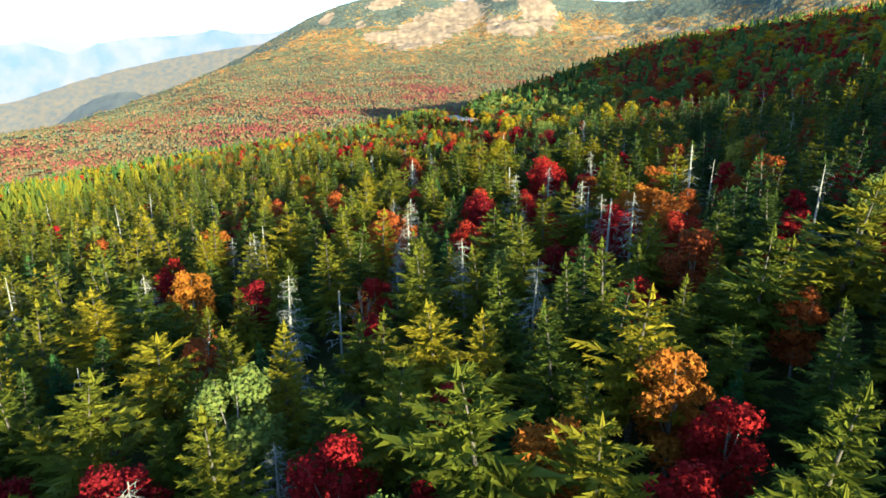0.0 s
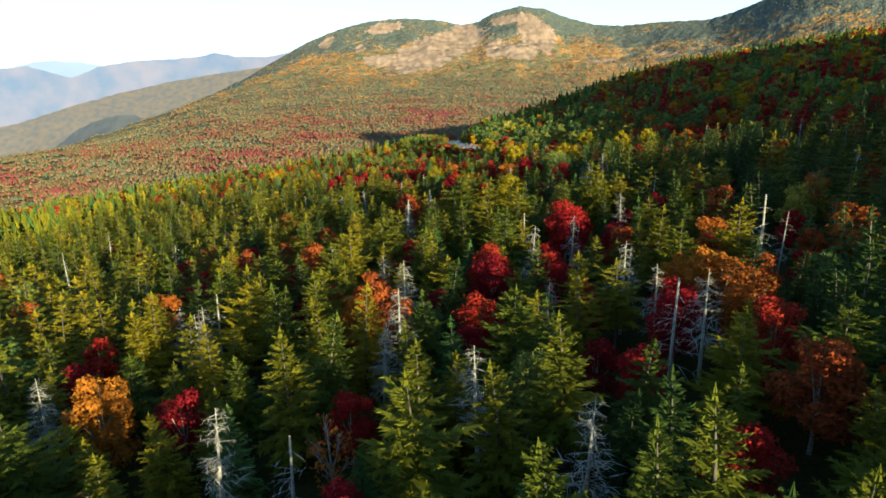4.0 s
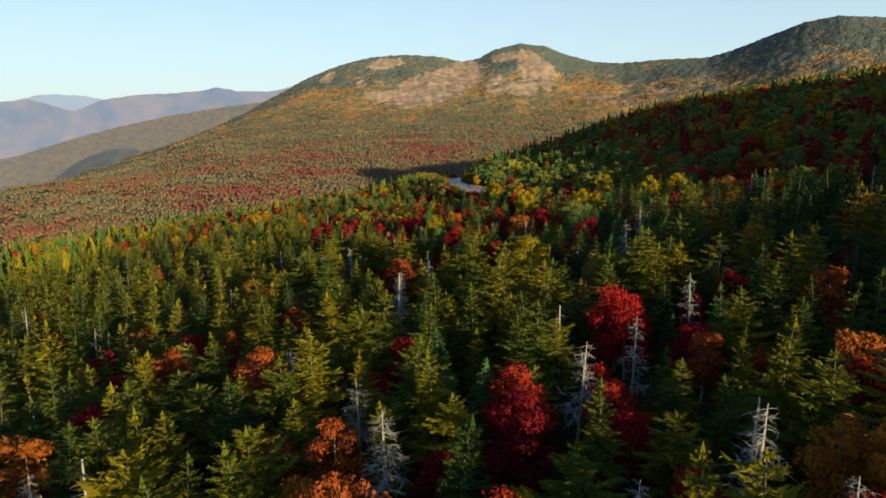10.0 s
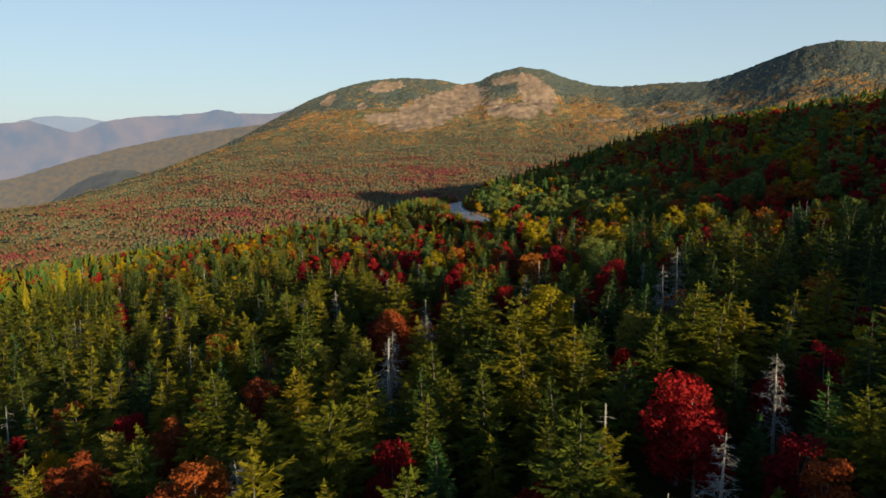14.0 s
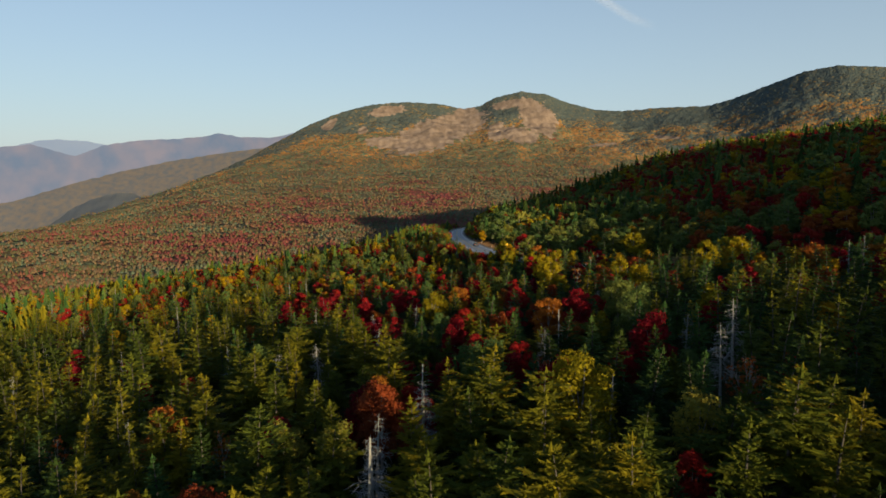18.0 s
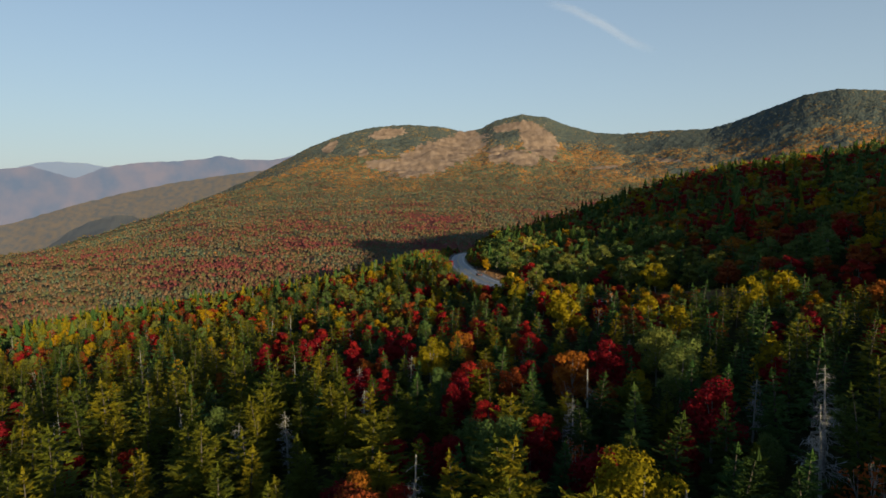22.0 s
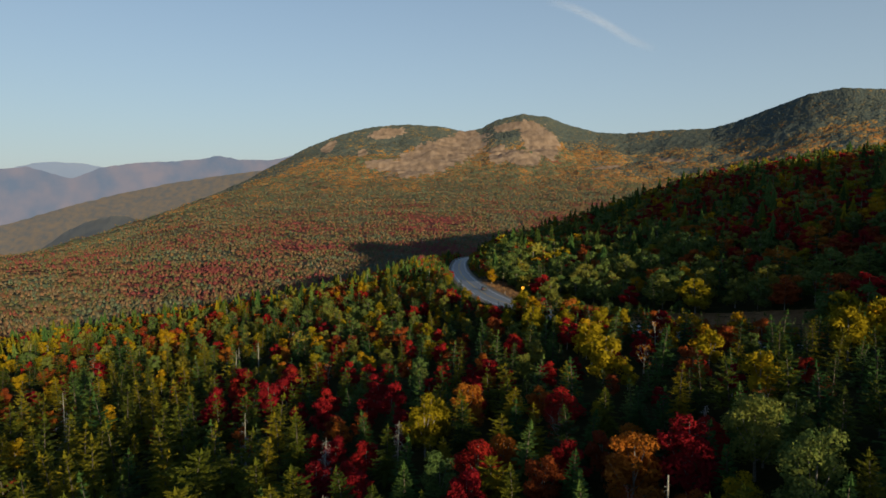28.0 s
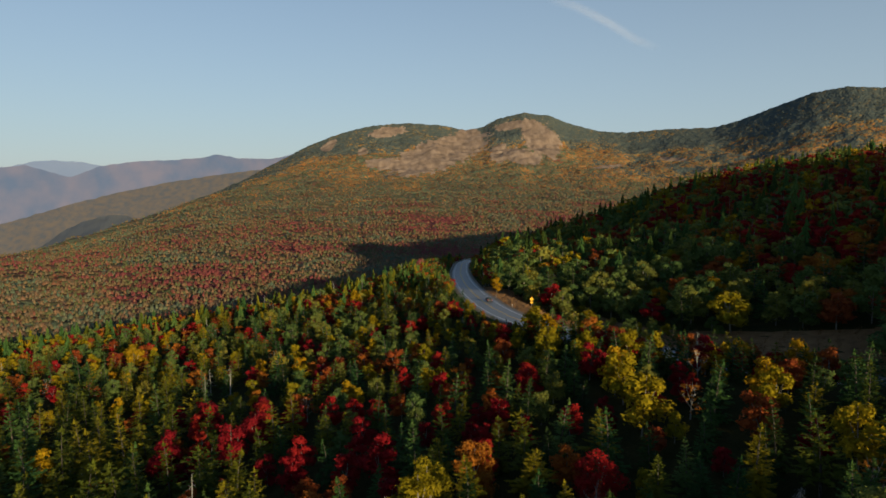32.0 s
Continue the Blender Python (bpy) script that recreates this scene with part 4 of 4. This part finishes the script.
LANDMARKS.setdefault("red_maple", []).extend([
    (17.6, 132.0, 1.1), (4.5, 108.1, 1.1), (24.5, 148.5, 1.3), (27.8, 100.9, 1.15), (-22.5, 126.1, 1.0), (0.8, 247.0, 0.9), (7.6, 129.7, 1.3), (-46.1, 175.0, 1.1),
    (-61.1, 172.6, 1.1), (7.7, 143.8, 0.9), (1.8, 250.1, 1.1), (60.5, 180.9, 1.0), (24.1, 152.4, 1.5), (25.5, 177.9, 0.9), (-55.7, 247.6, 0.9), (-48.1, 325.9, 1.1),
    (-36.1, 318.2, 1.1), (0.0, 225.1, 1.1), (-5.0, 209.1, 1.2), (16.5, 209.3, 1.4), (35.4, 223.0, 1.5), (-8.0, 226.9, 1.1), (-13.8, 214.4, 1.1), (-48.8, 329.1, 1.2),
    (-36.3, 322.5, 1.1), (10.8, 221.3, 1.1), (29.2, 217.1, 1.0), (-93.1, 268.1, 1.0)])
LANDMARKS.setdefault("red_maple", []).extend([
    (34.6, 259.2, 0.9), (-37.5, 329.1, 1.1), (4.2, 286.3, 1.2), (5.9, 236.6, 1.1), (12.9, 228.3, 1.1), (-17.8, 259.4, 1.1), (-1.7, 329.2, 1.0), (19.3, 300.4, 0.9),
    (-109.3, 342.8, 0.9), (-49.2, 309.8, 1.2), (-37.8, 310.0, 1.2), (-10.0, 291.3, 1.2), (3.8, 259.4, 1.1), (28.5, 251.0, 1.4), (18.1, 276.1, 1.1), (15.6, 320.1, 1.1),
    (8.6, 306.3, 1.0), (-22.3, 320.5, 1.0), (-23.3, 294.1, 1.0), (28.8, 329.3, 1.2), (16.0, 326.5, 1.1), (31.7, 327.2, 1.0), (-23.3, 374.9, 0.9)])
LANDMARKS.setdefault("orange_maple", []).extend([
    (16.7, 42.6, 1.1), (30.8, 75.7, 1.1), (6.4, 36.4, 1.1), (-26.7, 64.3, 1.0), (33.0, 55.8, 0.9), (-11.2, 121.9, 1.1), (34.5, 104.4, 1.1), (34.4, 95.1, 1.1),
    (-37.1, 89.1, 1.2), (-8.2, 107.4, 1.3), (42.5, 127.9, 1.1), (33.9, 107.4, 1.1), (-26.6, 152.1, 1.1), (-43.0, 157.8, 1.0), (-47.5, 130.0, 1.1), (-24.8, 146.6, 1.3),
    (-41.4, 154.8, 1.2), (-10.2, 210.0, 1.2), (-36.5, 167.8, 1.0), (-10.0, 205.3, 1.2), (-28.5, 182.4, 1.0), (22.8, 254.1, 1.1), (103.0, 294.2, 1.2), (-9.6, 201.5, 1.3),
    (92.9, 275.0, 1.2), (21.9, 250.3, 1.3), (42.5, 287.0, 1.2), (11.5, 252.6, 1.0)])
LANDMARKS.setdefault("orange_maple", []).extend([
    (69.9, 339.4, 1.1), (3.2, 282.0, 1.3), (-12.1, 351.7, 1.2), (-104.8, 401.2, 1.2), (-98.3, 408.9, 1.1), (13.0, 347.7, 1.2)])
LANDMARKS.setdefault("bare_maple", []).extend([
    (77.9, 162.0, 1.2), (-27.3, 67.4, 1.1), (-10.4, 78.1, 1.0), (41.0, 199.4, 1.2), (38.3, 300.2, 1.2), (41.1, 349.3, 1.2), (46.6, 319.0, 1.2)])
LANDMARKS.setdefault("dead_spruce", []).extend([
    (-19.2, 73.6, 1.1), (2.7, 79.5, 1.1), (-6.0, 119.0, 1.1), (25.0, 99.4, 1.0), (43.5, 112.9, 1.3), (9.9, 68.7, 1.0), (-34.5, 119.0, 1.0), (-12.5, 71.5, 0.9),
    (15.4, 148.4, 1.0), (-15.4, 60.3, 0.8), (-38.7, 61.3, 0.8), (-12.3, 40.3, 0.8), (-5.5, 98.8, 1.2), (-34.0, 113.1, 1.0), (23.4, 89.7, 1.1), (27.1, 90.7, 1.1),
    (13.9, 128.9, 1.1), (22.6, 138.6, 1.0), (12.7, 104.6, 0.9), (-9.4, 191.6, 1.0), (26.1, 115.3, 0.9), (23.7, 109.5, 1.1), (-33.3, 109.0, 1.0), (-4.3, 213.2, 1.0),
    (-8.8, 177.7, 1.2), (-3.8, 204.4, 1.0), (35.9, 155.5, 1.0), (-8.6, 182.1, 1.1)])
LANDMARKS.setdefault("dead_spruce", []).extend([
    (-3.6, 200.1, 1.0), (-35.7, 286.5, 1.0), (21.3, 195.8, 1.0), (-18.5, 269.1, 0.9), (-14.7, 246.8, 1.0), (47.0, 217.0, 1.2), (-26.0, 240.2, 1.0)])
LANDMARKS.setdefault("ragged_spruce", []).extend([
    (-55.3, 101.2, 1.2), (-58.1, 93.1, 1.15), (29.4, 57.0, 1.15), (39.5, 60.7, 1.35), (2.4, 32.8, 1.25), (14.8, 46.1, 1.15), (-0.7, 52.6, 1.1), (8.2, 30.0, 1.0),
    (-66.3, 260.7, 1.3), (-24.2, 189.7, 1.2), (-16.8, 139.2, 1.2), (33.6, 175.0, 1.3), (6.2, 208.4, 1.1), (17.1, 171.6, 1.1), (-68.9, 256.6, 1.3), (-34.7, 225.6, 1.2),
    (16.1, 167.6, 1.1), (36.0, 178.3, 1.2), (5.9, 204.9, 1.2), (61.9, 226.8, 1.3), (-60.4, 233.3, 1.3), (6.3, 197.5, 1.1), (65.8, 232.5, 1.3)])
LANDMARKS.setdefault("spruce", []).extend([
    (18.3, 27.5, 1.2), (15.8, 59.7, 1.15), (6.3, 58.7, 1.1), (12.4, 59.8, 1.1), (-14.3, 98.1, 1.1), (10.2, 40.8, 0.9), (-14.6, 52.8, 1.1), (10.5, 79.0, 1.1),
    (-12.9, 89.8, 1.15), (-2.6, 81.1, 1.0), (0.7, 82.5, 0.9), (-59.6, 128.6, 1.2), (-41.7, 146.0, 1.1), (32.6, 123.8, 1.1), (4.4, 75.7, 1.0), (-37.0, 130.5, 1.2),
    (4.1, 156.7, 1.15), (-10.1, 100.4, 1.15), (-21.5, 107.7, 1.15), (-2.4, 100.6, 1.0), (-72.1, 287.9, 1.2), (16.0, 101.0, 1.1), (-55.1, 191.1, 1.0), (-20.1, 170.8, 1.1),
    (-15.3, 172.9, 0.9), (-61.5, 194.1, 1.2), (-51.4, 287.5, 1.2), (-89.2, 324.0, 1.2)])
LANDMARKS.setdefault("spruce", []).extend([
    (-45.1, 249.2, 1.2), (-25.1, 257.5, 1.1), (-171.7, 410.2, 1.2)])
LANDMARKS.setdefault("aspen", []).extend([
    (-16.7, 45.2, 1.2), (-3.6, 29.8, 1.0), (40.4, 256.8, 1.1), (39.7, 245.2, 1.1), (6.6, 219.1, 1.2), (38.0, 253.9, 1.3), (37.1, 240.3, 1.3), (-66.8, 444.7, 1.3),
    (-49.0, 404.9, 1.3), (-39.2, 405.0, 1.2), (-29.3, 377.1, 1.2), (-44.1, 366.8, 1.2), (-39.0, 433.3, 1.2), (-45.1, 422.6, 1.2), (-28.5, 415.9, 1.2), (-65.7, 440.6, 1.2),
    (-19.6, 423.0, 1.1), (-26.9, 435.5, 1.1)])
LANDMARKS.setdefault("yellow_birch", []).extend([
    (17.4, 201.1, 1.3), (29.9, 337.8, 1.2), (117.0, 296.0, 1.3), (94.3, 327.1, 1.2), (17.4, 196.2, 1.4), (30.8, 317.2, 1.4), (87.1, 306.0, 1.4), (50.9, 303.0, 1.1),
    (30.9, 311.5, 1.5), (21.4, 361.6, 1.3), (-3.0, 277.5, 1.3), (86.4, 301.4, 1.5), (49.2, 296.4, 1.2), (29.3, 296.0, 1.6), (49.7, 276.5, 1.3), (-3.6, 274.3, 1.3),
    (-98.5, 400.3, 1.3), (22.2, 340.8, 1.3), (72.0, 290.7, 1.5), (18.0, 365.2, 1.3), (23.5, 346.1, 1.3), (-37.7, 468.9, 1.2)])
LANDMARKS.setdefault("fir", []).extend([
    (38.0, 225.2, 1.4), (43.7, 222.4, 1.3), (25.9, 225.7, 1.3), (14.9, 246.5, 1.1), (13.4, 211.3, 1.2), (52.6, 229.6, 1.5), (61.9, 268.0, 1.3), (35.0, 200.1, 1.2),
    (29.7, 204.4, 1.2), (13.9, 240.1, 1.3), (-5.6, 254.4, 1.2), (55.9, 252.7, 1.6), (52.2, 264.9, 1.4), (29.1, 272.2, 1.1), (46.6, 242.2, 1.2), (-50.2, 399.6, 1.0),
    (41.1, 298.1, 1.6), (31.3, 268.8, 1.2), (19.0, 379.4, 1.1), (26.7, 334.7, 1.2), (14.9, 251.6, 1.1), (-6.2, 262.5, 1.2), (-13.5, 279.9, 1.1), (1.5, 364.2, 1.1),
    (6.0, 355.0, 1.0), (-61.6, 360.0, 1.3), (31.6, 253.6, 1.2), (18.3, 382.3, 1.3)])
LANDMARKS.setdefault("fir", []).extend([
    (11.7, 416.5, 1.0), (27.3, 349.4, 1.5), (35.2, 332.3, 1.5), (31.3, 332.9, 1.3), (5.0, 395.2, 1.1), (-0.1, 419.3, 1.1), (-6.2, 432.0, 1.1)])
LANDMARKS["aspen"].extend([(26, 470, 1.0), (31, 492, 1.15), (38, 505, 1.2), (30, 520, 1.1), (46, 516, 1.3), (40, 535, 1.2), (52, 538, 1.2), (28, 548, 1.0)])
rng = np.random.RandomState(5)
places = []        # kind, x, y, size, turn
for kind, rows in LANDMARKS.items():
    for x, y, s in rows:
        places.append((kind, x, y, s * float(tree_height(x, y)) / 10.0, rng.uniform(0, 6.28), True))
grid = {}


def free(x, y, gap):
    """True, and the place is taken, where no other trunk stands nearer than the gap."""
    i, j = int(x // 6), int(y // 6)
    for a in (i - 1, i, i + 1):
        for b in (j - 1, j, j + 1):
            for u, v, w in grid.get((a, b), ()):
                if (u - x) ** 2 + (v - y) ** 2 < (0.5 * (gap + w)) ** 2:
                    return False
    grid.setdefault((i, j), []).append((x, y, gap))
    return True


for kind, x, y, s, turn, fixed in places:
    grid.setdefault((int(x // 6), int(y // 6)), []).append((x, y, 4.4))
for y in np.arange(-40.0, 800.0, 2.9):
    lo, hi = -(25 + 0.72 * max(y, 0)), 75 + 0.72 * max(y, 0)
    if y > 560:
        lo = -130 + 0.3 * (y - 560)
    for x in np.arange(lo, min(hi, 440), 2.9):
        x1, y1 = x + rng.uniform(-1.4, 1.4), y + rng.uniform(-1.4, 1.4)
        hill = float(beyond_road(x1, y1))
        gap = (5.2 - 0.8 * float(youth(x1, y1))) * (1 - hill) + 7.4 * hill
        if free(x1, y1, gap * rng.uniform(0.9, 1.1)):
            places.append((None, x1, y1, rng.uniform(0.70, 1.16), rng.uniform(0, 6.28), False))
for k in range(46):
    # low leafy shrubs in the clearing above the road
    x0, y0, _ = along(345 + 110 * k / 46 + rng.uniform(-3, 3), rng.uniform(19, 38))
    places.append((("aspen", "aspen", "fir", "aspen", "yellow_birch")[k % 5], x0, y0, rng.uniform(0.32, 0.62), rng.uniform(0, 6.28), True))
for k in range(110):
    # close growth on the bank below the road, lower where the bend lies open
    x0, y0, _ = along(322 + 90 * (k / 110), -rng.uniform(7.0, 17.0))
    kind = ("fir", "fir", "yellow_birch", "red_maple", "fir", "dark_spruce", "orange_maple", "fir", "yellow_birch")[k % 9]
    places.append((kind, x0 + rng.uniform(-1, 1), y0, rng.uniform(0.8, 1.1), rng.uniform(0, 6.28), True))
for k in range(230):
    # young conifers crowding the outer side of the bend
    x0, y0, _ = along(405 + 260 * (k / 230) ** 1.2, -rng.uniform(8.0, 36.0))
    kind = ("fir", "dark_spruce", "fir", "spruce", "fir", "fir", "aspen", "dark_spruce", "orange_maple", "fir")[k % 10]
    places.append((kind, x0, y0, rng.uniform(0.7, 1.1), rng.uniform(0, 6.28), True))
side_rng = np.random.RandomState(8)
for y in np.arange(-60.0, 330.0, 4.4):
    # the wood goes on to both sides and behind
    for x in np.arange(-190 - 0.3 * max(y, 0), 200 + 0.5 * max(y, 0), 4.4):
        x1, y1 = x + side_rng.uniform(-1.6, 1.6), y + side_rng.uniform(-1.6, 1.6)
        if (x1 < -(28 + 0.72 * max(y1, 0)) or x1 > 75 + 0.72 * max(y1, 0)) and free(x1, y1, 5.4):
            places.append((None, x1, y1, side_rng.uniform(0.70, 1.16), side_rng.uniform(0, 6.28), False))
px_, py_ = np.array([p[1] for p in places]), np.array([p[2] for p in places])
off = road_offset(px_, py_)
pz_ = ground(px_, py_)
hill_ = beyond_road(px_, py_)
tall = tree_height(px_, py_)
clear = (off > -7.2) & (off < np.where((py_ > 330) & (py_ < 445), np.where(py_ < 415, 12.0 + 24.0 * smooth((py_ - 330) / 30), 17.0), 7.5)) & (py_ < 860)
by_kind = {k: [] for k in KINDS}
for i, (kind, x, y, s, turn, fixed) in enumerate(places):
    if -7.0 < off[i] < 7.0 and y < 860 or 25 < x < 34 and 385 < y < 426:
        continue
    if not fixed:
        if clear[i]:
            continue
        kind = mixture(x, y, rng)
        s *= tall[i] / 10.0
        if kind == "fir":
            s *= 1.12 + 0.22 * float(smooth((y - 205) / 50))
        elif y > 215 and kind in ("orange_maple", "yellow_birch", "aspen", "red_maple"):
            s *= 0.86 + 0.08 * hill_[i]
    if -60 < off[i] < 0 and 335 < y <= 384 and x + 0.6 < 0.125 * (y - 200.8):
        s = min(s, max(46.6 - 0.213 * (y - 200.8) - pz_[i] + rng.uniform(-1.5, 0), 2.2) / KINDS[kind]["tall"])
    if -40 < off[i] < 0 and 384 < y < 700:
        # low growth where the bend lies open to the air
        top = 9.0 + rng.uniform(-1.0, 0.8) if y < 475 else float(road_z(y)) + 4.5 + rng.uniform(-1.5, 1.0) + 0.16 * max(0.0, -off[i] - 10)
        s = min(s, max(top - pz_[i], 2.2) / KINDS[kind]["tall"])
    if kind in CONIFERS:
        wide = 1.16 + 0.06 * float(youth(x, y))
    else:
        wide = 1.0 + 0.2 * float(youth(x, y)) + 0.25 * hill_[i]
        s *= 0.85 if kind == "red_maple" and y < 250 else 1.0
    reach = max(28.0, abs(x) / 0.68)
    near = math.hypot(abs(x), max(reach, y - 200.0)) if y > 8 else 150.0 + abs(x)
    if abs(x) > 26 + 0.72 * max(y, 0):
        near += 300.0
    by_kind[kind].append((near + (0 if fixed else 4), x, y, pz_[i], s, turn, wide))

stuff = {}
for kind, info in KINDS.items():
    rows = sorted(by_kind[kind])
    sets = {level: [(tri_mesh("trunk", tv, tf, [info["wood"]]), tri_mesh("crown", cv, cf, [info["leaf"]])) for (tv, tf), (cv, cf) in info[level]] for level in ("near", "mid")}
    for n, (near, x, y, z, s, turn, wide) in enumerate(rows[:info["most"]]):
        meshes = sets["near" if near < 84 else "mid"]
        trunk, crown = meshes[n % len(meshes)]
        root = tagged(new(kind, None if len(crown.polygons) else trunk), info["label"], info["cat"], "trees of the slope")
        root.matrix_basis = pose(x, y, z - 0.1, 0, 0, math.degrees(turn)) @ Matrix.Diagonal((s * wide, s * wide, s, 1))
        for part_name, me in (("trunk", trunk), ("crown", crown)) if len(crown.polygons) else ():
            new(part_name, me).parent = root
    stuff[kind] = rows[info["most"]:]

for kind, info in KINDS.items():
    V, F, S, T, base = [], [], [], [], 0
    for n, (near, x, y, z, s, turn, wide) in enumerate(stuff[kind]):
        light = info["far" if near > (270 if kind in CONIFERS else 300) else "mid"]
        (tv, tf), (cv, cf) = light[n % len(light)]
        v, f = np.concatenate([tv, cv]), np.concatenate([tf, cf + len(tv)])
        c, q = math.cos(turn), math.sin(turn)
        w = np.stack([(v[:, 0] * c - v[:, 1] * q) * s * wide + x, (v[:, 0] * q + v[:, 1] * c) * s * wide + y, v[:, 2] * s + z], -1)
        V.append(w)
        F.append(f + base)
        S.append(np.r_[np.zeros(len(tf)), np.ones(len(cf))])
        T.append(np.full(len(v), (n * 0.618) % 1.0))
        base += len(v)
    if V:
        me = tri_mesh(kind + "_woods", np.concatenate(V), np.concatenate(F), [info["wood"], info["leaf"]], np.concatenate(S), np.concatenate(T))
        tagged(new(kind + "_woods", me), "distant wood of " + info["label"], "woods", kind="stuff")
